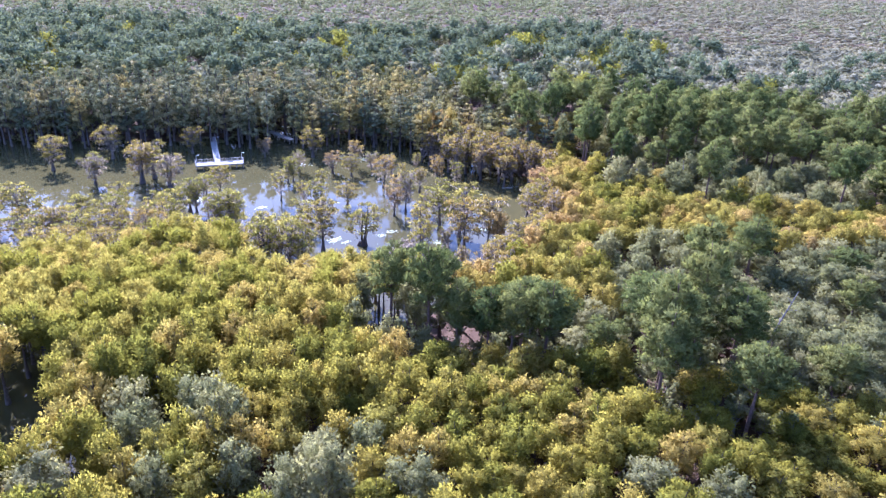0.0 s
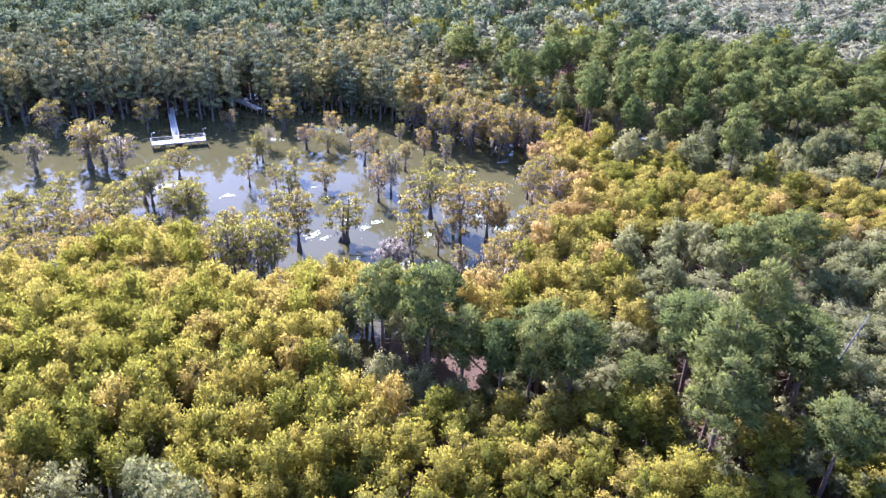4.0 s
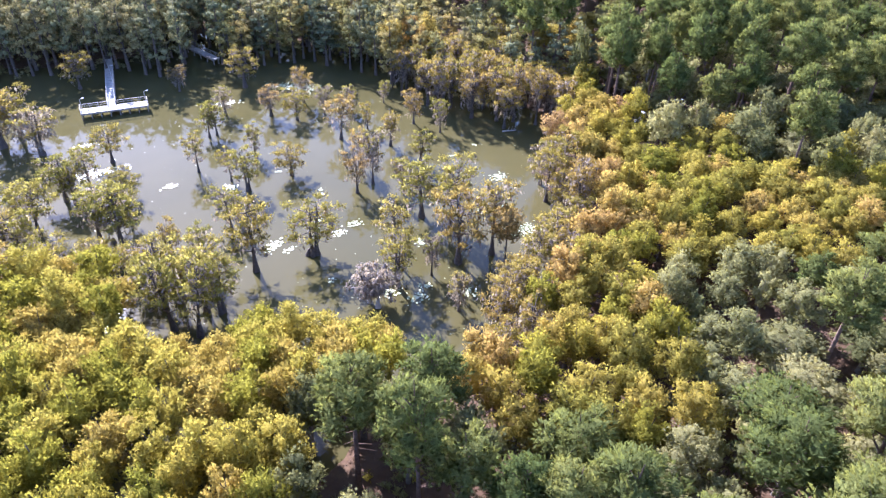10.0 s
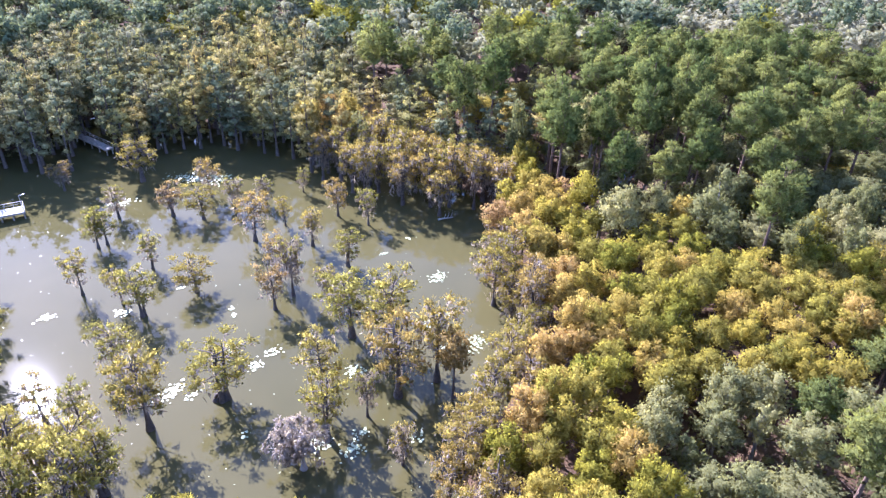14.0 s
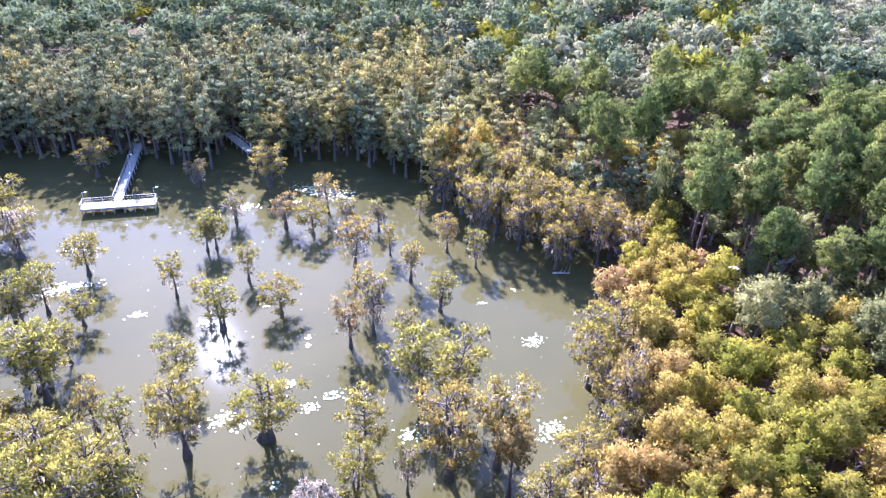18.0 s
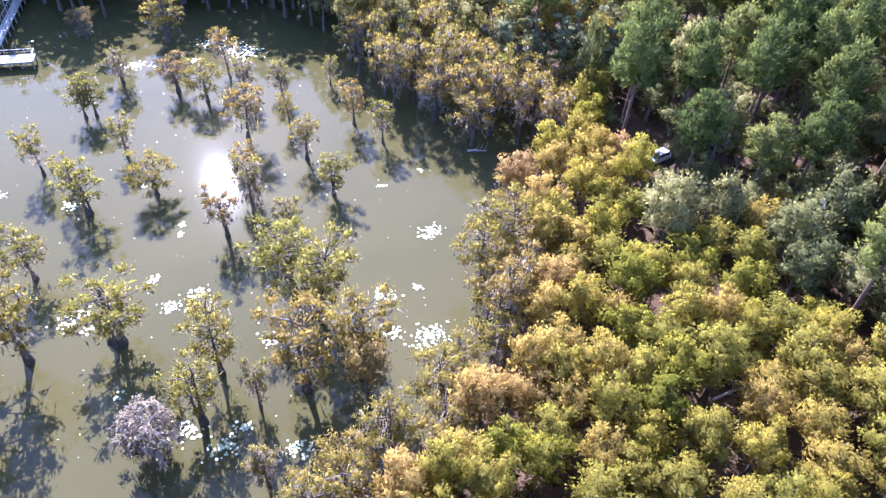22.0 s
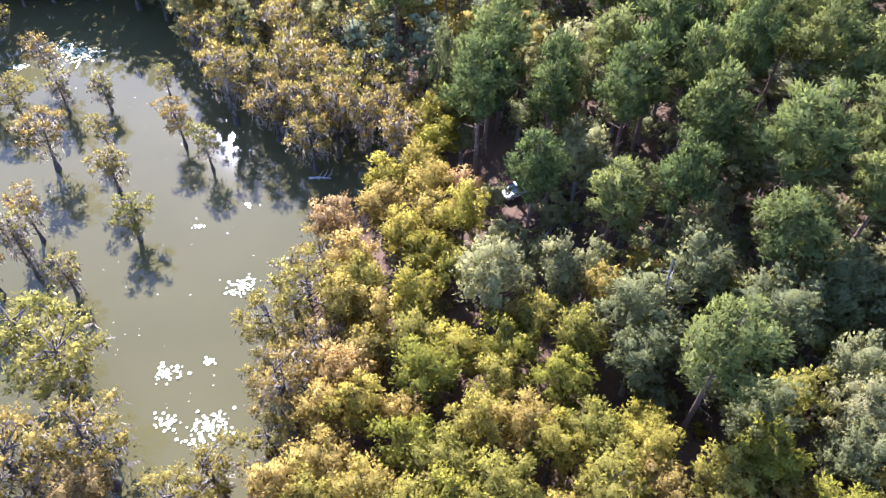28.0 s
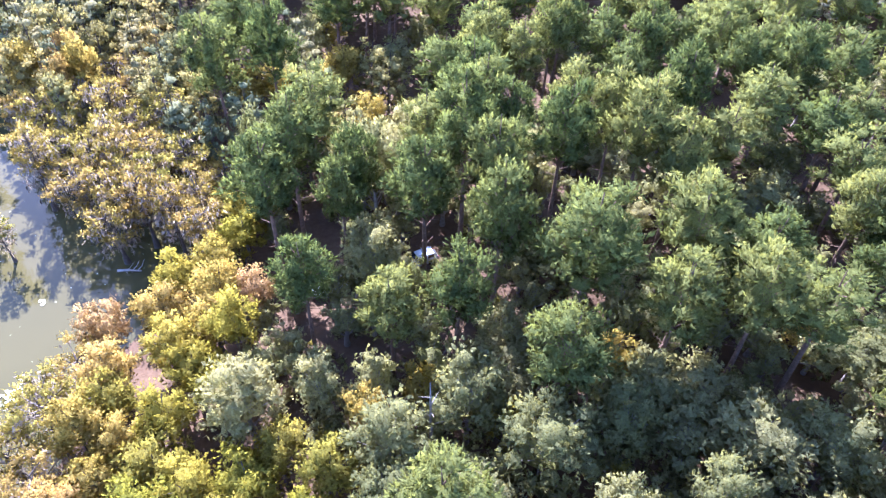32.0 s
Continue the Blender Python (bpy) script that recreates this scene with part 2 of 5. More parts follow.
# ---- mesh helpers ----
PHI = (1 + 5 ** 0.5) / 2
ICO_V = np.array([(-1, PHI, 0), (1, PHI, 0), (-1, -PHI, 0), (1, -PHI, 0), (0, -1, PHI), (0, 1, PHI), (0, -1, -PHI), (0, 1, -PHI),
                  (PHI, 0, -1), (PHI, 0, 1), (-PHI, 0, -1), (-PHI, 0, 1)]) / (1 + PHI ** 2) ** 0.5
ICO_F = np.array([(0, 11, 5), (0, 5, 1), (0, 1, 7), (0, 7, 10), (0, 10, 11), (1, 5, 9), (5, 11, 4), (11, 10, 2), (10, 7, 6), (7, 1, 8),
                  (3, 9, 4), (3, 4, 2), (3, 2, 6), (3, 6, 8), (3, 8, 9), (4, 9, 5), (2, 4, 11), (6, 2, 10), (8, 6, 7), (9, 8, 1)])

OCTA_V = np.array([(1, 0, 0), (0, 1, 0), (-1, 0, 0), (0, -1, 0), (0, 0, 1), (0, 0, -1)], float)
OCTA_F = np.array([(0, 1, 4), (1, 2, 4), (2, 3, 4), (3, 0, 4), (1, 0, 5), (2, 1, 5), (3, 2, 5), (0, 3, 5)])


def refined(v, f):
    """Each triangle of a ball split into four."""
    v, out, mids = [tuple(p) for p in v], [], {}

    def mid(a, b):
        key = (min(a, b), max(a, b))
        if key not in mids:
            p = (np.array(v[a]) + v[b]) / 2
            mids[key] = len(v)
            v.append(tuple(p / np.linalg.norm(p)))
        return mids[key]

    for a, b, c in f:
        ab, bc, ca = mid(a, b), mid(b, c), mid(c, a)
        out += [(a, ab, ca), (b, bc, ab), (c, ca, bc), (ab, bc, ca)]
    return np.array(v), np.array(out)


BALL_V, BALL_F = refined(ICO_V, ICO_F)


def unit(a):
    return a / np.maximum(np.linalg.norm(a, axis=-1, keepdims=True), 1e-9)


class Buffer:
    """Collects triangles with their normals, to be made into one mesh."""

    def __init__(self):
        self.v, self.f, self.n, self.count = [], [], [], 0

    def add(self, v, f, n):
        self.v.append(np.asarray(v, float)); self.f.append(np.asarray(f) + self.count); self.n.append(np.asarray(n, float))
        self.count += len(v)

    def arrays(self):
        return np.concatenate(self.v), np.concatenate(self.f), np.concatenate(self.n)

    def tube(self, points, radii, sides=6):
        points, radii = np.asarray(points, float), np.asarray(radii, float)
        way = unit(np.gradient(points, axis=0))
        side = unit(np.cross(way, np.array([0.31, 0.95, 0.07])))
        other = np.cross(way, side)
        a = np.linspace(0, 2 * np.pi, sides, endpoint=False)
        n = side[:, None] * np.cos(a)[None, :, None] + other[:, None] * np.sin(a)[None, :, None]
        v = points[:, None] + n * radii[:, None, None]
        i = np.arange(len(points) - 1)[:, None] * sides + np.arange(sides)[None]
        j = np.arange(len(points) - 1)[:, None] * sides + (np.arange(sides)[None] + 1) % sides
        f = np.concatenate([np.stack([i, j, j + sides], -1).reshape(-1, 3), np.stack([i, j + sides, i + sides], -1).reshape(-1, 3)])
        self.add(v.reshape(-1, 3), f, n.reshape(-1, 3))

    def cores(self, rng, centres, radii, rough=0.35):
        """Small lumpy hearts of the leaf clumps."""
        for c, r in zip(centres, radii):
            v = OCTA_V * (1 + rng.uniform(-rough, rough, (6, 1))) * r
            whole = unit(np.asarray(c) - centres.mean(0))
            self.add(v + c, OCTA_F, unit(OCTA_V * 0.6 + whole * 0.7 + rng.normal(0, 0.2, (6, 3)) + np.array([0, 0, 0.1])))

    def head(self, rng, centre, radii, whole, leaves, length, width, lift=0.4, detail=1, tufts=(0.55, 1.08), hull=(0.3, 0.7), plume=0.1):
        """One leafy head of a crown: a lumpy plumed hull in a coat of fine sprays."""
        centre, radii = np.asarray(centre, float), np.asarray(radii, float)
        ball, faces = ((OCTA_V, OCTA_F), (ICO_V, ICO_F), (BALL_V, BALL_F))[detail]
        d = ball * rng.uniform(*hull, (len(ball), 1))
        d[:, 2] += plume * rng.random(len(ball)) * (ball[:, 2] > -0.1)
        d = d * radii
        side = np.cross(d[faces[:, 1]] - d[faces[:, 0]], d[faces[:, 2]] - d[faces[:, 0]])
        n = np.zeros_like(d)
        for i in range(3):
            np.add.at(n, faces[:, i], side)
        self.add(centre + d, faces, unit(unit(n) * 0.7 + ball * 0.2 + whole * 0.25 + np.array([0, 0, 0.45])))
        d = unit(rng.normal(size=(leaves, 3)) + whole * 0.5 + np.array([0, 0, 0.3]))
        p = centre + d * radii * rng.uniform(*tufts, (leaves, 1))
        out = unit(d / radii * radii.mean() * 0.7 + whole * 0.35)
        self.fans(rng, p, out, unit(d * 0.6 + np.array([0, 0, lift]) + rng.normal(size=(leaves, 3)) * 0.4), length, width)

    def fans(self, rng, p, out, w, length, width):
        """Leafy sprays: two blades folded along a spine."""
        k = len(p)
        s = unit(np.cross(w, unit(out * 0.8 + rng.normal(size=(k, 3)) * 0.6)))
        ln, wd = rng.uniform(*length, (k, 1)), rng.uniform(*width, (k, 1))
        face = unit(np.cross(s, w))
        face *= np.sign((face * (out + np.array([0, 0, 0.4]))).sum(1, keepdims=True) + 1e-6)
        drop = face * wd * 0.2
        v = np.stack([p - w * ln * 0.45, p + s * wd / 2 - drop, p + w * ln * 0.55, p - s * wd / 2 - drop], 1)
        n = unit(face * 0.6 + out * 0.5 + np.array([0, 0, 0.3]))
        n = np.stack([n, unit(n + s * 0.35), n, unit(n - s * 0.35)], 1)
        i = np.arange(k)[:, None] * 4
        self.add(v.reshape(-1, 3), np.concatenate([i + (0, 1, 2), i + (0, 2, 3)]), n.reshape(-1, 3))

    def heads(self, rng, centre, radii, count, size, squash, leaves, length, width, lift=0.4, detail=1, low=-0.55, reach=(0.5, 0.82), hull=(0.3, 0.7), plume=0.1, core=0.62):
        """A crown of uneven leafy heads set over an egg-shaped form. Returns the heads' middles."""
        centre, radii = np.asarray(centre, float), np.asarray(radii, float)
        out = []
        turn = rng.uniform(0, 6.28)
        if core:
            d = BALL_V * rng.uniform(core - 0.25, core, (len(BALL_V), 1)) * radii
            self.add(centre + d, BALL_F, unit(BALL_V + rng.normal(0, 0.3, BALL_V.shape)))
        for i in range(count):
            z = 1 - (1 - low) * (i + 0.5) / count
            a = i * 2.39996 + turn + rng.uniform(-0.35, 0.35)
            q = math.sqrt(max(0.0, 1 - z * z))
            whole = unit(np.array([q * math.cos(a), q * math.sin(a), z]) + rng.normal(0, 0.12, 3))
            p = centre + whole * radii * rng.uniform(*reach)
            k = radii[0] * size * rng.uniform(0.6, 1.45)
            self.head(rng, p, (k, k, k * squash), whole, leaves, length, width, lift, detail, hull=hull, plume=plume)
            out.append(p)
        return out

    def sprays(self, rng, centres, radii, each, length, width, lift=0.4, outward=0.7, reach=(0.7, 1.1)):
        """Leaf sprays round the clumps: slim triangles that point outward and up."""
        k = len(centres) * each
        c, r = np.repeat(centres, each, 0), np.repeat(radii, each, 0)
        d = unit(rng.normal(size=(k, 3)) + np.array([0, 0, 0.25]))
        p = c + d * r * rng.uniform(reach[0], reach[1], (k, 1))
        w = unit(d * outward + np.array([0, 0, lift]) + rng.normal(size=(k, 3)) * 0.45)
        s = unit(np.cross(w, unit(rng.normal(size=(k, 3)))))
        ln, wd = rng.uniform(*length, (k, 1)), rng.uniform(*width, (k, 1))
        v = np.stack([p - s * wd / 2 - w * ln * 0.35, p + s * wd / 2 - w * ln * 0.35, p + w * ln * 0.65], 1).reshape(-1, 3)
        face = unit(np.cross(s, w))
        face *= np.sign((face * d).sum(1, keepdims=True) + 1e-6)
        whole = unit(centres - centres.mean(0))
        bulge = np.repeat(whole, each, 0)
        face *= np.sign((face * (d + bulge)).sum(1, keepdims=True) + 1e-6)
        n = unit(d * 0.45 + bulge * 0.6 + face * 0.35 + np.array([0, 0, 0.1]))
        self.add(v, np.arange(k * 3).reshape(-1, 3), np.repeat(n, 3, 0))

    def strands(self, rng, points, length, width):
        """Hanging moss: slim wavy triangles that point down."""
        k = len(points)
        a = rng.uniform(0, 2 * np.pi, k)
        s = np.stack([np.cos(a), np.sin(a), np.zeros(k)], 1) * rng.uniform(*width, (k, 1))
        tip = np.stack([rng.normal(0, 0.1, k), rng.normal(0, 0.1, k), -rng.uniform(*length, k)], 1)
        v = np.stack([points - s, points + s, points + tip], 1).reshape(-1, 3)
        n = unit(np.stack([-np.sin(a), np.cos(a), np.full(k, 0.5)], 1))
        self.add(v, np.arange(k * 3).reshape(-1, 3), np.repeat(n, 3, 0))

    def mesh(self, name, mat, normals=True, smooth=True):
        v, f, n = self.arrays()
        me = bpy.data.meshes.new(name)
        me.vertices.add(len(v)); me.vertices.foreach_set("co", v.ravel())
        me.loops.add(len(f) * 3); me.loops.foreach_set("vertex_index", f.ravel().astype(np.int32))
        me.polygons.add(len(f)); me.polygons.foreach_set("loop_start", np.arange(0, len(f) * 3, 3, dtype=np.int32))
        me.polygons.foreach_set("use_smooth", np.full(len(f), smooth))
        me.materials.append(mat)
        me.update(calc_edges=True)
        if normals:
            me.normals_split_custom_set_from_vertices(n.tolist())
        return me


def part(name, data, parent, label=""):
    """One mesh object under a thing or a part."""
    ob = new(name, data)
    ob.parent = parent
    return tagged(ob, label)


def box_mesh(name, size, mat, bevel=0.02, centre=(0, 0, 0)):
    bm = bmesh.new()
    bmesh.ops.create_cube(bm, size=1, matrix=Matrix.Translation(centre) @ Matrix.Diagonal((*size, 1)))
    if bevel:
        bmesh.ops.bevel(bm, geom=bm.edges[:], offset=bevel, segments=1, affect="EDGES")
    me = bpy.data.meshes.new(name)
    bm.to_mesh(me); bm.free()
    me.materials.append(mat)
    return me


# ---- lie of the land ----
SHORE = [(-400, 225), (-150, 232), (-88, 240), (-72, 250), (-66, 264), (-56, 272), (-46, 268), (-34, 256), (-8, 252), (10, 236), (30, 214), (31, 204),
         (28, 196), (25, 187), (26, 178), (30, 168), (27, 158), (22, 150), (14, 141), (11, 131), (2, 126), (-6, 121), (-15, 108),
         (-22, 92), (-28, 78), (-32, 60), (-38, 20), (-400, 20)]


def shore_distance(x, y):
    """Metres to the waterline: above 0 on land, below 0 on water."""
    x, y = np.asarray(x, float), np.asarray(y, float)
    best, inside = np.full(x.shape, 1e9), np.zeros(x.shape, bool)
    for (ax, ay), (bx, by) in zip(SHORE, SHORE[1:] + SHORE[:1]):
        t = np.clip(((x - ax) * (bx - ax) + (y - ay) * (by - ay)) / ((bx - ax) ** 2 + (by - ay) ** 2), 0, 1)
        best = np.minimum(best, np.hypot(x - ax - t * (bx - ax), y - ay - t * (by - ay)))
        cross = (ay > y) != (by > y)
        inside ^= cross & (x < ax + (y - ay) * (bx - ax) / ((by - ay) or 1e-9))
    return np.where(inside, -best, best)


def ground_height(x, y):
    d = shore_distance(x, y)
    wave = 0.25 * np.sin(np.asarray(x) * 0.13 + 1) * np.sin(np.asarray(y) * 0.11)
    east = np.clip((np.asarray(x) + 10) / 60, 0.25, 1)
    return np.where(d > 0, (6.0 * east) * (1 - np.exp(-np.maximum(d, 0) / 16)) + wave * np.clip(d / 8, 0, 1), -1.2 * (1 - np.exp(np.minimum(d, 0) / 3)))


def build_ground():
    xs = np.concatenate([np.linspace(-4000, -330, 14), np.linspace(-300, 330, 141), np.linspace(370, 4000, 14)])
    ys = np.concatenate([np.linspace(-4000, -60, 12), np.linspace(-30, 420, 101), np.linspace(460, 4500, 16)])
    gx, gy = np.meshgrid(xs, ys)
    v = np.stack([gx, gy, ground_height(gx, gy)], -1).reshape(-1, 3)
    i = (np.arange(len(ys) - 1)[:, None] * len(xs) + np.arange(len(xs) - 1)[None]).ravel()
    w = len(xs)
    f = np.concatenate([np.stack([i, i + 1, i + w + 1], 1), np.stack([i, i + w + 1, i + w], 1)])
    b = Buffer()
    b.add(v, f, np.tile((0, 0, 1.0), (len(v), 1)))
    tagged(new("ground", b.mesh("ground", GROUND, normals=False)), "red-brown forest floor of pine straw and leaf litter", "ground", kind="structure")
    me = bpy.data.meshes.new("water")
    me.from_pydata([(-395, 18, 0), (60, 18, 0), (60, 300, 0), (-395, 300, 0)], [], [(0, 1, 2, 3)])
    me.materials.append(WATER)
    tagged(new("water", me), "still murky olive-brown pond water", "water", kind="structure")


build_ground()


def gravel_lot():
    """A sunlit sandy lot behind the far shore."""
    g = np.random.default_rng(9)
    b = Buffer()
    rings, spokes = 5, 28
    a = np.linspace(0, 2 * np.pi, spokes, endpoint=False)
    edge = 1 + 0.12 * np.sin(3 * a + 1) + g.normal(0, 0.04, spokes)
    v = [(-39.0, 281.0)]
    for k in range(1, rings + 1):
        v += list(zip(-39 + 17 * np.cos(a) * edge * k / rings, 281 + 10 * np.sin(a) * edge * k / rings))
    v = np.array(v)
    v = np.column_stack([v, ground_height(v[:, 0], v[:, 1]) + 0.06])
    f = [(0, 1 + i, 1 + (i + 1) % spokes) for i in range(spokes)]
    for k in range(rings - 1):
        p, q = 1 + k * spokes, 1 + (k + 1) * spokes
        for i in range(spokes):
            n = (i + 1) % spokes
            f += [(p + i, q + i, q + n), (p + i, q + n, p + n)]
    b.add(v, np.array(f), np.tile((0, 0, 1.0), (len(v), 1)))
    tagged(new("pavement", b.mesh("gravel_lot", SAND, normals=False)), "pale sandy gravel lot behind the far shore", "gravel lot", kind="structure")


gravel_lot()


# ---- trees ----
def wander(rng, h, lean=0.0, steps=6, sway=0.12):
    z = np.linspace(0, 1, steps)
    a = rng.uniform(0, 6.28)
    x = np.cumsum(rng.normal(0, sway, steps)) * z + lean * math.cos(a) * z * z
    y = np.cumsum(rng.normal(0, sway, steps)) * z + lean * math.sin(a) * z * z
    return np.stack([x, y, z * h], 1)


def along(points, u):
    z = np.linspace(0, 1, len(points))
    return np.array([np.interp(u, z, points[:, i]) for i in range(3)])


def limb(buf, start, end, r0, r1=0.025, sag=0.2, sides=4):
    if sides == 3:
        buf.tube([start, end], [r0, r1], 3)
        return
    mid = (np.asarray(start) + np.asarray(end)) / 2 + np.array([0, 0, -sag])
    buf.tube([start, mid, end], [r0, (r0 + r1) / 2, r1], sides)


def flare(h, r, swell):
    """Trunk radii from the swollen foot to the tip."""
    u = np.array([-0.05, 0.0, 0.08, 0.17, 0.28, 0.5, 0.8, 1.0])
    return u, r * np.array([swell * 1.1, swell, 0.75 * swell + 0.2, 0.35 * swell + 0.55, 1.0, 0.75, 0.42, 0.14])


def trunk_of(rng, h, r, swell, lean, sides=7, sway=0.12):
    line = wander(rng, h, lean, 6, sway)
    u, radii = flare(h, r, swell)
    pts = np.array([along(line, max(v, 0)) + np.array([0, 0, min(v, 0) * h]) for v in u])
    b = Buffer()
    b.tube(pts, radii, sides)
    return b, line


def assemble(name, trunk, limbs, crown, wood, leaf, extra=None):
    """An Empty at the foot with the trunk with its limbs, the crown and the moss as parts."""
    root = new(name)
    root.empty_display_size = 0.5
    if limbs is not None and limbs.count:
        part("branchwork", limbs.mesh("branchwork", wood, normals=False), root)["kind"] = "stuff"
    part("trunk", trunk.mesh("trunk", wood, normals=False), root)
    if crown is not None:
        part("crown", crown.mesh("crown", leaf), root)
    if extra is not None and extra.count:
        part("moss", extra.mesh("moss", MOSS), root, "grey hanging moss")["kind"] = "stuff"
    return root


def stand_cypress(seed, leaf, h=14.0, r=2.6, count=18, leaves=74, foot=0.42, squash=1.15, name="cypress_tree", detail=1, core=0.62):
    """A close-grown cypress: slim swollen trunk and a dome of upright feathery tufts."""
    rng = np.random.default_rng(seed)
    trunk, line = trunk_of(rng, h * 0.93, 0.17, 2.4, 0.3)
    limbs, crown = Buffer(), Buffer()
    mid = h * (foot + 1.0) / 2 - h * 0.03
    centre = along(line, mid / h) * (1, 1, 0) + (0, 0, mid)
    tips = crown.heads(rng, centre, (r, r, h - mid), count, 0.38 if core else 0.43, squash, leaves, (0.32, 0.6), (0.17, 0.33), 0.7, detail, -0.7, (0.5, 0.84) if core else (0.4, 1.0), core=core)
    for tip in tips[::2]:
        limb(limbs, along(line, min(0.9, max(0.25, (tip[2] - 1.2) / h))), tip, 0.05, 0.02, -0.1, 3)
    for i in range(7):
        u, a, q = rng.uniform(0.14, max(foot, 0.2)), rng.uniform(0, 6.28), rng.uniform(0.6, 1.6)
        limb(limbs, along(line, u), along(line, u) + (math.cos(a) * q, math.sin(a) * q, rng.uniform(0.2, 0.8)), 0.04, 0.012, 0.1, 3)
    return assemble(name, trunk, limbs, crown, BARK_CYPRESS, leaf)


def pond_cypress(seed, leaf, moss, h=9.0, r=2.4, lean=0.5, pads=32, each=46, top=0.28):
    """A cypress in open water: flared black foot, spreading flat-topped crown, moss below the limbs."""
    rng = np.random.default_rng(seed)
    stems = 1 + (seed % 3 == 0)
    trunk, limbs, crown, beard = Buffer(), Buffer(), Buffer(), Buffer()
    c, rad, hang = [], [], []
    for s in range(stems):
        off = np.array([rng.uniform(-0.4, 0.4), rng.uniform(-0.4, 0.4), 0]) if s else np.zeros(3)
        t, line = trunk_of(rng, h * (0.93 if s == 0 else rng.uniform(0.75, 0.9)), 0.17, 2.7 if s == 0 else 2.2, lean, 8)
        v, f, n = t.arrays()
        trunk.add(v + off, f, n)
        k = pads // stems
        for i in range(k):
            u = top + (0.99 - top) * ((i + 0.5) / k) ** 0.75
            a = i * 2.4 + rng.uniform(-0.5, 0.5)
            w = (u - top) / (1 - top)
            reach = r * (0.4 + 0.65 * math.sin(math.pi * (0.12 + 0.62 * w))) * rng.uniform(0.35, 1.08)
            root = along(line, u * 0.92) + off
            tip = root + np.array([math.cos(a) * reach, math.sin(a) * reach, h * 0.05 + rng.uniform(0, 0.5)])
            limb(limbs, root, tip, 0.08, 0.02, 0.12, 3)
            c.append(tip)
            q = rng.uniform(0.6, 1.05) * (r / 2.4) ** 0.5
            rad.append((q, q, q * 0.38))
            for _ in range(int(moss * 10)):
                f = rng.uniform(0.2, 1.0)
                hang.append(root + (tip - root) * f + rng.normal(0, 0.25, 3))
    c, rad = np.array(c), np.array(rad)
    up = c[:, 2] > np.quantile(c[:, 2], 0.25 if moss > 0.6 else 0.0)
    for p, q in zip(c[up], rad[up]):
        whole = unit(np.array([p[0], p[1], 2.2 * r]))
        crown.head(rng, p, q, whole, each, (0.26, 0.52), (0.12, 0.24), 0.2, 1, (0.4, 1.2), (0.25, 0.62), 0.0)
    if hang:
        for p, q in zip(c - np.array([0, 0, 0.55]), rad):
            whole = unit(np.array([p[0], p[1], 1.2 * r]))
            beard.head(rng, p, q * (1.0, 1.0, 1.9), whole, int(8 * moss), (0.5, 0.95), (0.16, 0.32), -1.2, 0, (0.2, 1.15), (0.1, 0.45), 0.0)
        beard.strands(rng, np.array(hang), (0.5, 1.4), (0.03, 0.09))
    return assemble("pond_cypress", trunk, limbs, crown, BARK_CYPRESS, leaf, beard)


def moss_tree(seed, h=8.5, r=3.2):
    """A cypress gone grey: bare limbs thick with hanging moss."""
    rng = np.random.default_rng(seed)
    trunk, line = trunk_of(rng, h * 0.8, 0.2, 3.2, 0.4, 8)
    limbs, beard = Buffer(), Buffer()
    c, rad, hang = [], [], []
    for i in range(34):
        u = 0.35 + 0.65 * (i / 34)
        a = i * 2.4
        q = r * math.sin(math.pi * (0.25 + 0.6 * (u - 0.35) / 0.65)) * rng.uniform(0.5, 1.0)
        root = along(line, u * 0.9)
        tip = root + np.array([math.cos(a) * q, math.sin(a) * q, rng.uniform(0.3, 1.4)])
        limb(limbs, root, tip, 0.07, 0.02, 0.1, 3)
        c.append(tip)
        s = rng.uniform(0.5, 0.9)
        rad.append((s, s, s * 0.8))
        hang += [root + (tip - root) * rng.uniform(0.3, 1) + rng.normal(0, 0.3, 3) for _ in range(14)]
    c, rad = np.array(c), np.array(rad)
    for p, q in zip(c, rad):
        beard.head(rng, p, q, unit(np.array([p[0], p[1], r])), 34, (0.5, 0.9), (0.18, 0.36), -1.0, 1, (0.2, 1.2), (0.2, 0.6), 0.0)
    beard.strands(rng, np.array(hang), (0.5, 1.3), (0.03, 0.09))
    return assemble("moss_draped_tree", trunk, limbs, None, BARK_DEAD, MOSS, beard)


def pine(seed, h=23.0, r=3.6, count=28, leaves=68, detail=1):
    """A tall pine: bare straight trunk and a rounded billowing crown of needle tufts on limbs."""
    rng = np.random.default_rng(seed)
    trunk, line = trunk_of(rng, h * 0.95, 0.24, 1.4, 0.6, 7, 0.1)
    limbs, crown = Buffer(), Buffer()
    mid = h * 0.71
    centre = along(line, 0.71) * (1, 1, 0) + (0, 0, mid)
    tips = crown.heads(rng, centre, (r, r, h - mid), count, 0.34, 0.75, leaves, (0.55, 1.0), (0.2, 0.36), 0.5, detail, -0.8, (0.5, 0.84))
    for tip in tips:
        limb(limbs, along(line, min(0.92, max(0.4, (tip[2] - 1.5) / h))), tip, 0.09, 0.025, 0.15, 3)
    for i in range(8):
        u, a = rng.uniform(0.28, 0.52), rng.uniform(0, 6.28)
        limb(limbs, along(line, u), along(line, u) + np.array([math.cos(a), math.sin(a), 0.2]) * rng.uniform(0.8, 1.9), 0.05, 0.015, 0.1, 3)
    return assemble("pine_tree", trunk, limbs, crown, BARK_PINE, LEAF_PINE)


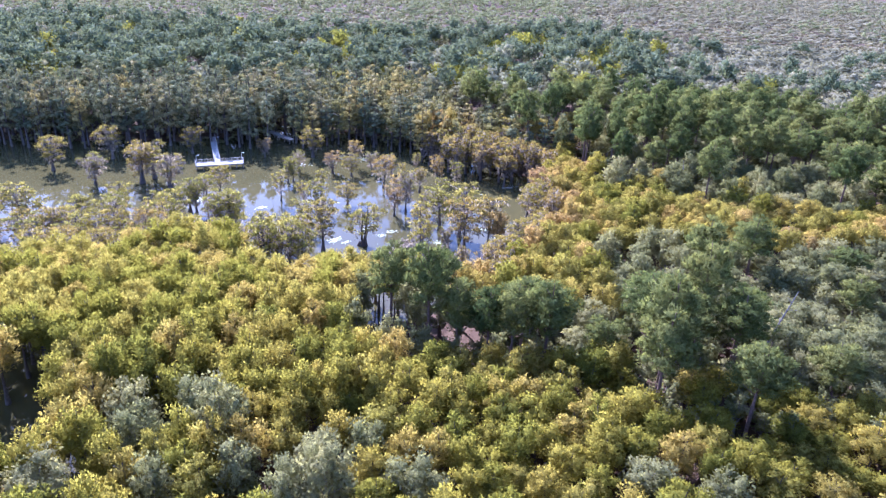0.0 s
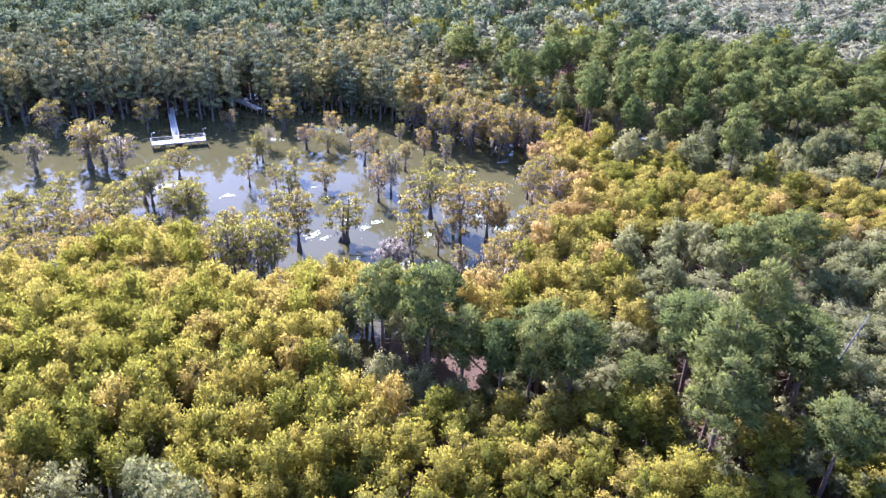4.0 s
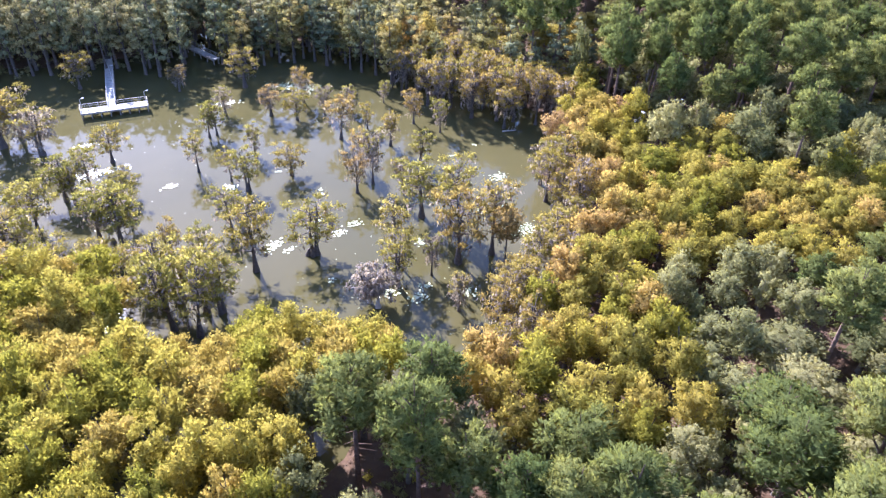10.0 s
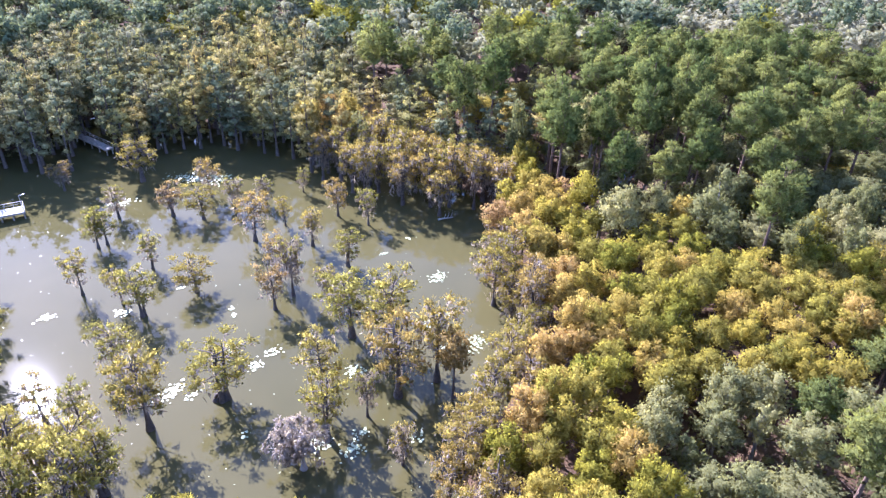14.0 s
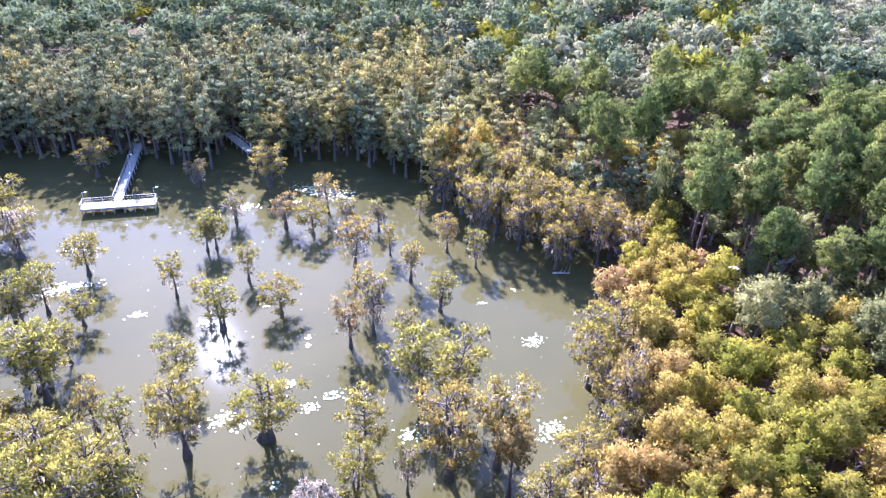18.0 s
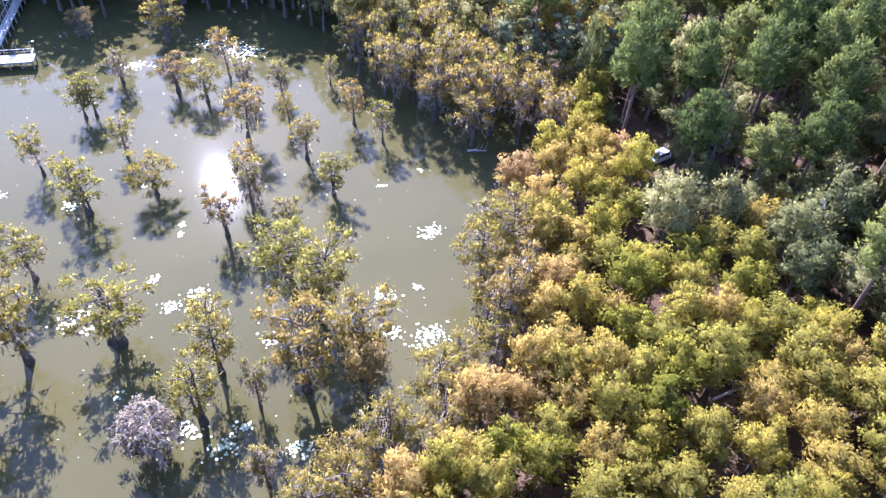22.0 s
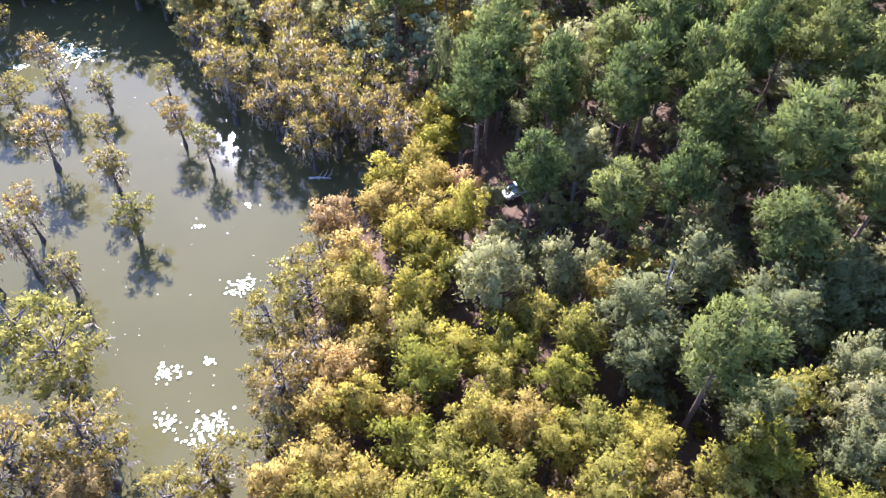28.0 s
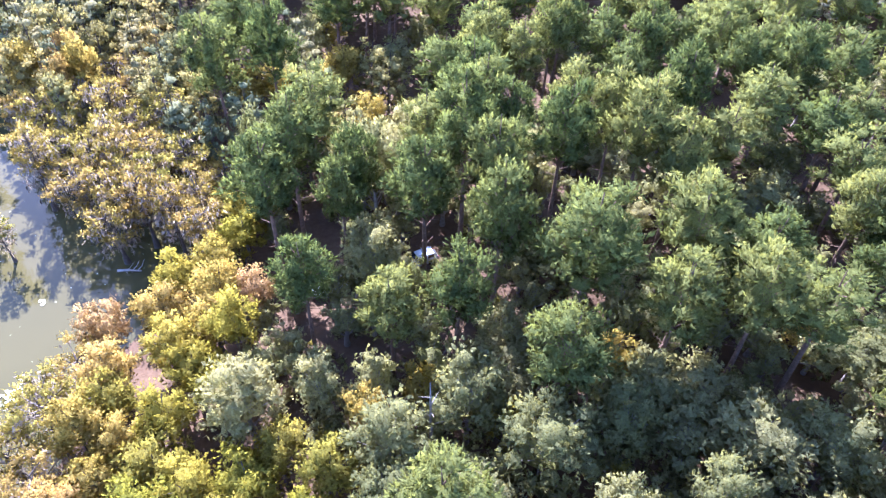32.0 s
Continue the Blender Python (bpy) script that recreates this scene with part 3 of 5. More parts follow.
def oak(seed, leaf, h=14.0, r=4.0, count=24, leaves=52, name="oak_tree", detail=1):
    """A broad hardwood with a billowing crown."""
    rng = np.random.default_rng(seed)
    trunk, line = trunk_of(rng, h * 0.8, 0.26, 1.5, 0.5, 7)
    limbs, crown = Buffer(), Buffer()
    tips = crown.heads(rng, (0, 0, h * 0.6), (r, r, h * 0.4), count, 0.36, 0.85, leaves, (0.38, 0.68), (0.28, 0.48), 0.2, detail, -0.65, (0.5, 0.84))
    for tip in tips:
        limb(limbs, along(line, min(0.9, max(0.25, (tip[2] - 2) / h))), tip, 0.09, 0.02, -0.1, 3)
    return assemble(name, trunk, limbs, crown, BARK_OAK, leaf)


class Nursery:
    """Grown patterns of one kind, copied to their places. The first use of a pattern moves it there."""

    def __init__(self, makers, nominal_h, nominal_r):
        self.makers, self.made, self.used = makers, {}, set()
        self.h, self.r = nominal_h, nominal_r

    def plant(self, rng, x, y, top, radius, label, category, group, pick=None):
        k = int(rng.integers(len(self.makers))) if pick is None else pick % len(self.makers)
        if k not in self.made:
            self.made[k] = self.makers[k]()
        z = max(float(ground_height(x, y)), -0.6)
        sz, sr = (top - z) / self.h, radius / self.r
        m = pose(x, y, z, 0, 0, rng.uniform(0, 360)) @ Matrix.Diagonal((sr, sr, sz, 1))
        if k in self.used:
            ob = copy_thing(self.made[k], Matrix.Identity(4))
        else:
            ob = self.made[k]
            self.used.add(k)
        ob.matrix_basis = m
        return tagged(ob, label, category, group)


def grow(fn, seeds, *args, **kw):
    return [lambda s=s: fn(s, *args, **kw) for s in seeds]


STAND = Nursery(grow(stand_cypress, range(10, 16), LEAF_STAND), 14.0, 2.7)
STAND_YELLOW = Nursery(grow(stand_cypress, range(20, 24), LEAF_YELLOW), 14.0, 2.7)
STAND_GOLD = Nursery(grow(stand_cypress, range(30, 34), LEAF_GOLD), 14.0, 2.7)
EAST_GREEN = Nursery(grow(stand_cypress, range(16, 19), LEAF_STAND, name="shore_cypress"), 14.0, 2.7)
EAST_YELLOW = Nursery(grow(stand_cypress, range(24, 28), LEAF_AMBER, name="shore_cypress"), 14.0, 2.7)
EAST_GOLD = Nursery(grow(stand_cypress, range(34, 38), LEAF_GOLD, name="shore_cypress"), 14.0, 2.7)
EAST_RUST = Nursery(grow(stand_cypress, range(40, 42), LEAF_RUST, name="shore_cypress"), 14.0, 2.7)
SHORE_TALL = Nursery(grow(stand_cypress, range(50, 54), LEAF_SHORE, h=17.0, r=2.4, count=36, leaves=21, foot=0.12, squash=0.7, name="tall_cypress", detail=1, core=0), 17.0, 2.7)
TALL_YELLOW = Nursery(grow(stand_cypress, range(54, 57), LEAF_SHORE_YELLOW, h=17.0, r=2.4, count=36, leaves=21, foot=0.14, squash=0.7, name="tall_cypress", detail=1, core=0), 17.0, 2.7)
POND = {
    "yel": (Nursery(grow(pond_cypress, range(60, 65), LEAF_POND, 0.4), 9.0, 2.5), "yellow-green bald cypress standing in the pond"),
    "gold": (Nursery(grow(pond_cypress, range(70, 74), LEAF_POND_GOLD, 0.5), 9.0, 2.5), "golden autumn bald cypress standing in the pond"),
    "yelgrey": (Nursery(grow(pond_cypress, range(80, 84), LEAF_POND, 0.8, each=42), 9.0, 2.5), "yellow bald cypress hung with grey moss in the pond"),
    "goldgrey": (Nursery(grow(pond_cypress, range(90, 94), LEAF_POND_GOLD, 0.9, each=42), 9.0, 2.5), "golden bald cypress thick with grey moss in the pond"),
    "grey": (Nursery(grow(pond_cypress, range(100, 103), LEAF_POND, 2.0, each=22), 9.0, 2.5), "grey moss-covered cypress with thin leaves in the pond"),
    "orange": (Nursery(grow(pond_cypress, range(110, 112), LEAF_RUST, 0.9), 9.0, 2.5), "rust-orange bald cypress standing in the pond"),
    "dead": (Nursery(grow(moss_tree, range(120, 122)), 8.5, 3.2), "bare grey cypress draped in moss in the pond"),
}
FAR_PINES = Nursery(grow(pine, range(136, 140), leaves=30, detail=1), 23.0, 3.7)
FAR_OAKS = Nursery(grow(oak, range(145, 149), LEAF_OAK, leaves=26, detail=1), 14.0, 4.2)
PINES = Nursery(grow(pine, range(130, 136)), 23.0, 3.7)
OAKS = Nursery(grow(oak, range(140, 145), LEAF_OAK), 14.0, 4.2)
YOUNG_OAKS = Nursery(grow(oak, range(160, 163), LEAF_OAK, h=8.0, r=2.6, count=11, leaves=18, name="young_oak", detail=1), 8.0, 2.7)
GOLD_OAKS = Nursery(grow(oak, range(150, 152), LEAF_YELLOW, h=12.0, r=3.0, count=16, leaves=44, name="yellow_hardwood"), 12.0, 3.2)

rng = np.random.default_rng(5)
taken = []                       # (x, y, radius) of all trees so far


def clear_of(x, y, r, slack=0.8):
    return all((x - a) ** 2 + (y - b) ** 2 > ((r + c) * slack) ** 2 for a, b, c in taken)


# trees of the open pond: x, y, height, crown radius
OPEN_WATER = {
    "grey": [
        (-77.5, 192.0, 11.0, 4.9), (-44.0, 211.5, 7.6, 1.8), (-21.1, 212.1, 8.0, 1.9), (-14.9, 213.8, 6.8, 2.0), (-8.5, 180.4, 12.7, 2.1),
        (2.4, 150.6, 8.9, 1.5), (6.4, 141.5, 8.1, 1.7), (-2.7, 178.8, 7.0, 1.8), (25.1, 180.1, 10.4, 2.4), (-99.4, 192.0, 10.0, 5.7),
    ],
    "goldgrey": [
        (-85.0, 199.6, 11.8, 4.5), (-40.3, 154.3, 8.7, 2.2), (-26.8, 219.0, 9.5, 2.2), (-16.3, 199.6, 10.7, 3.0), (-5.4, 196.5, 8.7, 2.2),
        (-11.2, 186.3, 9.2, 2.2), (13.0, 156.5, 14.7, 3.5), (20.6, 205.4, 10.9, 3.0), (-105.2, 217.0, 11.2, 5.5), (-87.1, 194.9, 13.6, 4.8),
        (-88.5, 138.5, 10.0, 4.4), (-74.8, 141.2, 8.0, 4.2),
    ],
    "gold": [
        (-88.0, 196.3, 7.7, 2.6), (-25.0, 183.6, 6.9, 3.2), (-27.2, 209.3, 7.6, 2.9), (-26.7, 152.0, 14.7, 3.7), (-0.2, 207.6, 8.8, 2.1),
        (7.0, 153.9, 15.0, 4.0), (-82.6, 226.1, 9.6, 3.6), (-117.2, 202.9, 11.3, 8.4), (-74.6, 131.4, 7.1, 3.4),
    ],
    "yel": [
        (-62.3, 188.8, 9.2, 3.2), (-65.9, 174.0, 10.1, 3.6), (-54.7, 174.9, 6.8, 2.6), (-51.6, 161.0, 11.4, 3.0), (-51.6, 166.2, 8.7, 2.1),
        (-39.1, 142.8, 14.3, 3.6), (-32.4, 141.7, 13.6, 3.5), (-29.9, 141.7, 11.2, 3.1), (-45.2, 200.3, 8.0, 2.2), (-43.8, 201.3, 8.1, 2.2),
        (-32.7, 177.5, 10.0, 2.6), (-10.7, 204.7, 7.0, 1.5), (-17.2, 156.6, 11.8, 4.3), (-3.6, 154.2, 13.0, 2.7), (-3.1, 147.6, 12.1, 2.6),
        (-36.1, 141.8, 12.0, 3.4), (1.2, 188.6, 7.9, 2.3), (1.0, 168.3, 12.8, 4.3), (6.1, 164.3, 14.5, 4.1), (-42.5, 227.9, 11.1, 3.6),
        (-69.4, 165.9, 9.4, 3.3), (-80.0, 163.5, 9.1, 4.2), (-86.7, 161.6, 8.3, 4.2), (-89.4, 159.6, 9.1, 5.6), (-100.3, 156.6, 12.7, 7.3),
        (-83.4, 171.9, 8.6, 4.1), (-66.3, 162.8, 11.1, 3.4), (-36.2, 137.6, 15.0, 3.4), (-32.1, 136.3, 15.0, 3.6), (-50.3, 158.5, 12.5, 4.0),
    ],
    "yelgrey": [
        (-62.3, 177.0, 10.4, 2.5), (-55.4, 161.5, 10.4, 2.9), (-50.9, 152.0, 6.7, 2.5), (-34.8, 151.7, 9.7, 2.1), (-43.9, 184.9, 9.0, 2.0),
        (-33.8, 191.9, 7.8, 2.0), (-36.6, 181.3, 7.7, 1.8), (-33.2, 164.5, 8.5, 2.9), (-7.4, 219.0, 6.1, 1.4), (5.8, 203.2, 8.6, 1.8),
        (-63.7, 173.0, 9.2, 2.4),
    ],
    "orange": [
        (-33.5, 211.2, 7.6, 2.5), (-11.4, 176.9, 9.6, 2.4), (-58.1, 225.0, 7.1, 2.1),
    ],
    "dead": [
        (-6.2, 142.6, 9.1, 3.8), (-7.5, 143.7, 7.6, 3.2),
    ],
}
for kind, rows in OPEN_WATER.items():
    nursery, label = POND[kind]
    for x, y, top, r in rows:
        if all(math.hypot(x - a, y - b) > 1.6 for a, b, c in taken):
            nursery.plant(rng, x, y, max(top, 9.0) if r > 3.3 else top, min(r * 1.05, 0.36 * max(top, 9.0)), label, "cypress", "cypresses in the pond")
            taken.append((x, y, r))

# single trees that stand out of the woods: x, y, crown radius
PINES_LANDMARK = [(44.7, 209, 4.6, 28), (52.4, 202, 3.0, 26), (61.5, 203, 4.4, 29), (65, 210.5, 4.2, 32.5), (70, 198, 3.8, 30), (69.3, 204.5, 3.6, 31.5), (76, 213, 4, 30.5),
                  (85, 213.5, 4.2, 32.5), (79, 195, 5.2, 31), (66.8, 190, 3.4, 26), (60.4, 188.8, 3.6, 22.5), (77, 185, 4.2, 25), (51.5, 190, 3.2, 25)]
PINES_SOUTH_LANDMARK = [(-7.3, 109.5, 4.6, 23), (-0.4, 103.3, 4, 26.5), (15.8, 103.4, 4.2, 20.5), (18.8, 96.8, 4.6, 23), (38.4, 107, 5, 19.5), (35.6, 90.2, 4.6, 28.5),
                        (48, 93, 4.5, 24), (4.5, 101, 3.8, 21), (9.5, 98.5, 3.6, 21), (54, 132, 3, 18.5), (68.3, 138, 4, 18), (54, 129, 3, 22)]
OAKS_LANDMARK = [(53.9, 211.5, 4.2, 24.5), (56.8, 197.5, 4, 21), (48.3, 179, 4.2, 19), (69, 182, 4, 20.5), (76.2, 178, 5, 20.5), (62.5, 176.5, 4.3, 19), (82.3, 172.3, 3, 20.3), (38.2, 214, 2.4, 22)]
OAKS_SOUTH_LANDMARK = [(47, 123, 5.2, 12.8), (43.5, 133.5, 3.4, 13.5), (38.6, 126, 3.6, 12), (72, 125.5, 4, 15), (79, 113.5, 4, 13), (-27.3, 74, 4, 18), (-11.6, 63, 4.4, 18)]
OAKS_SOUTH_LANDMARK += [(-1.5, 97.5, 3.2, 13), (-6.5, 99.5, 3, 13.5), (3.5, 96, 2.8, 12), (-44.9, 61.7, 5, 15), (-37.9, 72.5, 4.2, 15), (-32.1, 79.0, 3.6, 15), (-22.6, 65.8, 3.6, 15), (-13.5, 68.4, 3.6, 15), (-7.5, 70.9, 3.6, 15), (-7.3, 62.8, 4.6, 15), (-1.0, 64.1, 4.4, 15), (27.3, 65.6, 4, 15), (36.1, 63.2, 3.6, 15), (-41.3, 63.8, 4.5, 15), (-16.4, 62.3, 3.8, 15), (37.5, 136.4, 3, 15), (42.2, 131.1, 3, 15), (60.6, 130.7, 4, 16), (31.8, 119.7, 3, 15), (68.8, 184.5, 4, 19), (83.2, 181.5, 4, 19), (102.3, 182.2, 4, 18), (-13.2, 115.3, 2.8, 14)]
YELLOWS_LANDMARK = [(73, 180, 2.6, 19), (59.6, 180, 2.5, 16.5), (77.2, 169, 2.8, 18.5)]
OAKS_EAST = [(54, 197, 3.4), (54, 218, 4.8), (49, 177, 3.4), (63, 172, 3.6), (76, 176, 4.8), (83, 172, 2.5), (91, 175, 3.2), (67, 182, 4.5), (101, 215, 5), (72, 192, 2.6), (55, 181, 2.6), (38, 215, 3), (74, 167, 3.3), (57, 199, 3.8), (82, 168, 3.2), (81, 164, 3.1)]
PINES_SOUTH = [(-6, 107, 4.6), (-1, 106, 3.8), (4, 100, 3.6), (13, 96, 3.5), (18, 92, 4.6), (36, 100, 4.6), (41, 95, 4.6), (50, 98, 4.1), (34, 85, 4.6), (50, 91, 4.6), (45, 79, 4.2), (52, 121, 4.3), (63, 126, 4.6), (16, 100, 4.2)]
PINES_EAST = [(44, 202, 4.4), (44, 211, 4.1), (63, 207, 4.6), (74, 214, 4.3), (73, 204, 3.9), (88, 216, 4.6), (80, 197, 4.6), (53, 206, 2.8), (65, 225, 4.2), (90, 200, 4.6), (100, 234, 3.9), (91, 226, 3.6), (77, 221, 3.4), (54, 203, 2.5), (36, 229, 3.7), (29, 226, 4.1), (82, 218, 3.3), (70, 215, 2.8), (89, 210, 3.1), (95, 192, 3.9), (107, 235, 4.1), (87, 236, 3.5), (74, 237, 3.4), (65, 235, 3.8)]
PINES_FAR = [(46, 215, 4.6), (27, 238, 4.6), (41, 245, 4.6), (101, 192, 4.6), (108, 184, 4.6), (110, 216, 4.6), (128, 213, 4.6), (113, 180, 4.6), (68, 252, 4.6), (55, 259, 4.6)]
OAKS_SOUTH = [(-41, 78, 3.8), (-32, 76, 4.5), (-36, 69, 5), (-41, 60, 5), (-23, 63, 3.2), (-32, 63, 3), (-13, 67, 3.2), (-5, 69, 3.6), (-4, 61, 5), (-13, 60, 3.7), (27, 62, 3.9), (35, 61, 4), (-47, 62, 3.5), (-13, 104, 3.3), (-7, 102, 2.9), (46, 115, 5), (32, 113, 4.2), (44, 132, 4.2), (28, 105, 3.9), (46, 121, 3.9)]
OAKS_MIDDLE = [(35, 133, 3.2), (41, 128, 3.6), (31, 128, 3.1), (58, 122, 4.6), (41, 123, 3.1), (46, 137, 3.1), (59, 117, 4.1), (50, 136, 3.5), (72, 187, 4.7), (84, 185, 5), (94, 178, 4.9), (102, 174, 5), (90, 167, 5), (66, 176, 4.9), (99, 161, 4.6)]
YELLOWS = [(59, 178, 2.1), (73, 181, 2.4), (50, 229, 3.3), (83, 177, 1.6), (37, 208, 2.1), (83, 191, 2.5), (64, 185, 2.6), (85, 174, 2.6)]
BELT = [(1, 124), (13, 132), (30, 132), (33, 122), (32, 112), (25, 106), (21, 109), (11, 110), (4, 115)]


def inside(poly, x, y):
    hit = False
    for (ax, ay), (bx, by) in zip(poly, poly[1:] + poly[:1]):
        if (ay > y) != (by > y) and x < ax + (y - ay) * (bx - ax) / (by - ay):
            hit = not hit
    return hit


for rows, nursery, label, cat, group, height in (
        (PINES_LANDMARK, PINES, "tall dark-green pine with a bare trunk", "pine", "pines of the east wood", 26),
        (OAKS_LANDMARK, OAKS, "grey-green broad-crowned oak among the pines", "oak", "oaks of the east wood", 18),
        (YELLOWS_LANDMARK, GOLD_OAKS, "small yellow-leaved hardwood among darker trees", "tree", "yellow hardwoods", 15),
        (PINES_SOUTH_LANDMARK, PINES, "tall dark-green pine with a bare trunk", "pine", "pines of the near wood", 24),
        (OAKS_SOUTH_LANDMARK, OAKS, "grey-green broad-crowned oak among the pines", "oak", "oaks of the near wood", 15),
        (OAKS_EAST, OAKS, "grey-green broad-crowned oak among the pines", "oak", "oaks of the east wood", 18),
        (OAKS_SOUTH, OAKS, "grey-green broad-crowned oak among the pines", "oak", "oaks of the near wood", 15),
        (PINES_SOUTH, PINES, "tall dark-green pine with a bare trunk", "pine", "pines of the near wood", 24),
        (PINES_EAST, PINES, "tall dark-green pine with a bare trunk", "pine", "pines of the east wood", 28.5),
        (OAKS_MIDDLE, OAKS, "grey-green broad-crowned oak among the pines", "oak", "oaks of the near wood", 15.5),
        (PINES_FAR, FAR_PINES, "tall dark-green pine with a bare trunk", "pine", "pines of the east wood", 27),
        (YELLOWS, GOLD_OAKS, "small yellow-leaved hardwood among darker trees", "tree", "yellow hardwoods", 15)):
    for x, y, r, *top in rows:
        if not inside(BELT, x, y) and all(math.hypot(x - a, y - b) > 0.55 * (r + c) for a, b, c in taken):
            nursery.plant(rng, x, y, top[0] if top else height + rng.uniform(-1.5, 1.5), r, label, cat, group)
            taken.append((x, y, r))


# ---- woods filled in between ----
ZONE_STAND = [(-95, 44), (-95, 118), (-70, 128), (-58, 143), (-45, 143), (-40, 131), (-33, 123), (-22, 131), (-5, 131), (-2, 121), (-13, 112), (-6, 97),
              (3, 95), (14, 95), (34, 90), (46, 84), (64, 80), (84, 73), (84, 44)]
ZONE_GOLD = [(4, 114), (11, 110), (21, 109), (25, 106), (32, 112), (33, 122), (34, 137), (46, 140), (65, 135), (85, 138), (135, 146), (135, 170), (101, 159), (74, 163), (68, 165), (58, 175), (47, 183), (45, 191),
             (47, 214), (32, 215), (33, 199), (27, 190), (24, 180), (26, 169), (29, 160), (23, 155), (21, 148), (14, 142), (10, 132)]
ZONE_COVE = [(4, 213), (14, 210), (30, 207), (36, 215), (48, 216), (52, 236), (30, 246), (5, 248), (-8, 232)]
ZONE_FAR_SHORE = [(-175, 222), (-120, 226), (-92, 233), (-84, 236), (-66, 234), (-50, 236), (-36, 244), (-18, 240), (-8, 234), (5, 248), (10, 262), (-30, 300), (-80, 275), (-120, 262), (-190, 250)]
ZONE_EDGE = [(-110, 122), (-88, 126), (-70, 128), (-58, 143), (-45, 143), (-42, 148), (-58, 154), (-78, 157), (-112, 162)]
CLEARINGS = [(50, 202, 4.0), (61, 208, 4.0), (46, 209, 4.0), (57, 188, 3.0), (70, 179, 2.5), (66, 100, 4.5), (62, 195, 2.5), (-78, 233, 2.2), (-76, 227, 2.2), (-57, 247, 5.0), (-57, 241, 4.0), (-53, 237, 4.0), (-49, 232, 3.5), (49, 196, 3.0), (48, 190.5, 2.4),
             (-59, 83, 5.0), (-61, 88, 5.0), (-52, 71, 6.0), (-56, 77, 6.0), (-46, 281, 9.0), (-31, 281, 7.0)]


def fill(poly, gap, tries, chooser):
    xs, ys = [p[0] for p in poly], [p[1] for p in poly]
    done = 0
    for _ in range(tries):
        x, y = rng.uniform(min(xs), max(xs)), rng.uniform(min(ys), max(ys))
        if not inside(poly, x, y) or any(math.hypot(x - a, y - b) < c for a, b, c in CLEARINGS):
            continue
        if x < -0.70 * y - 14:
            continue
        r = gap * rng.uniform(0.85, 1.2)
        if clear_of(x, y, r, 0.78):
            chooser(x, y, r)
            taken.append((x, y, r))
            done += 1
    return done


def stand_tree(x, y, r):
    top = 14.0 + rng.normal(0, 1.0) - 2.0 * (y > 124)
    near_water = y > 112 + rng.normal(0, 8) or x < -58 + rng.normal(0, 6)
    p = rng.random()
    if near_water and p < 0.35:
        STAND_GOLD.plant(rng, x, y, top - 1, r * 1.36, "golden cypress at the edge of the flooded stand", "cypress", "cypress stand")
    elif p < (0.75 if near_water else 0.22):
        STAND_YELLOW.plant(rng, x, y, top, r * 1.36, "yellow cypress in the dense stand", "cypress", "cypress stand")
    else:
        STAND.plant(rng, x, y, top, r * 1.36, "yellow-green cypress in the dense stand", "cypress", "cypress stand")


def gold_tree(x, y, r):
    d = float(shore_distance(x, y))
    top = 13.0 + rng.normal(0, 1.0) + min(3.0, max(0, d) * 0.08)
    p = rng.random()
    group = "cypresses on the east shore"
    if d < 4.5:
        kind = "grey" if p < 0.12 else "goldgrey" if p < 0.55 else "gold" if p < 0.8 else "yel"
        nursery, label = POND[kind]
        nursery.plant(rng, x, y, top - 1.5, r * 1.28, label.replace("in the pond", "on the shore").replace("standing", "growing"), "cypress", group)
    elif d < 9 and p < 0.55:
        EAST_GOLD.plant(rng, x, y, top, r * 1.36, "golden cypress on the east shore", "cypress", group)
    elif p < 0.025:
        EAST_RUST.plant(rng, x, y, top - 1, r * 1.28, "rust-tinted cypress on the east shore", "cypress", group)
    elif p < 0.72:
        EAST_YELLOW.plant(rng, x, y, top, r * 1.36, "yellow cypress on the east shore", "cypress", group)
    else:
        EAST_GREEN.plant(rng, x, y, top, r * 1.36, "yellow-green cypress on the east shore", "cypress", group)


def cove_tree(x, y, r):
    p = rng.random()
    group = "cypresses at the cove"
    if y < 218 or p < 0.3:
        nursery, label = POND["goldgrey" if p < 0.4 else "gold" if p < 0.7 else "yel"]
        nursery.plant(rng, x, y, 13.5 + rng.normal(0, 1), r * 1.25, label.replace("in the pond", "at the cove").replace("standing", "growing"), "cypress", group)
    elif p < 0.45:
        EAST_GOLD.plant(rng, x, y, 17 + rng.normal(0, 1), r * 1.35, "golden cypress at the cove", "cypress", group)
    elif p < 0.72:
        TALL_YELLOW.plant(rng, x, y, 18 + rng.normal(0, 1), r * 1.3, "yellow cypress at the cove", "cypress", group)
    else:
        SHORE_TALL.plant(rng, x, y, 18 + rng.normal(0, 1), r * 1.3, "olive cypress with a slim trunk at the cove", "cypress", group)


def edge_tree(x, y, r):
    p = rng.random()
    nursery, label = POND["yel" if p < 0.4 else "goldgrey" if p < 0.65 else "yelgrey" if p < 0.85 else "gold"]
    nursery.plant(rng, x, y, 10.5 + rng.normal(0, 1), r * 1.25, label, "cypress", "cypresses in the pond")


def far_shore_tree(x, y, r):
    top = 21.5 + rng.normal(0, 2.4) - 3.0 * (x > -50 and y < 255)
    group = "cypresses on the far shore"
    if rng.random() < 0.06 + 0.5 * (x > -48 + rng.normal(0, 8)):
        TALL_YELLOW.plant(rng, x, y, top - 1, r * 1.4, "yellow cypress on the far shore", "cypress", group)
    else:
        SHORE_TALL.plant(rng, x, y, top, r * 1.45, "tall olive cypress with a slim trunk on the far shore", "cypress", group)


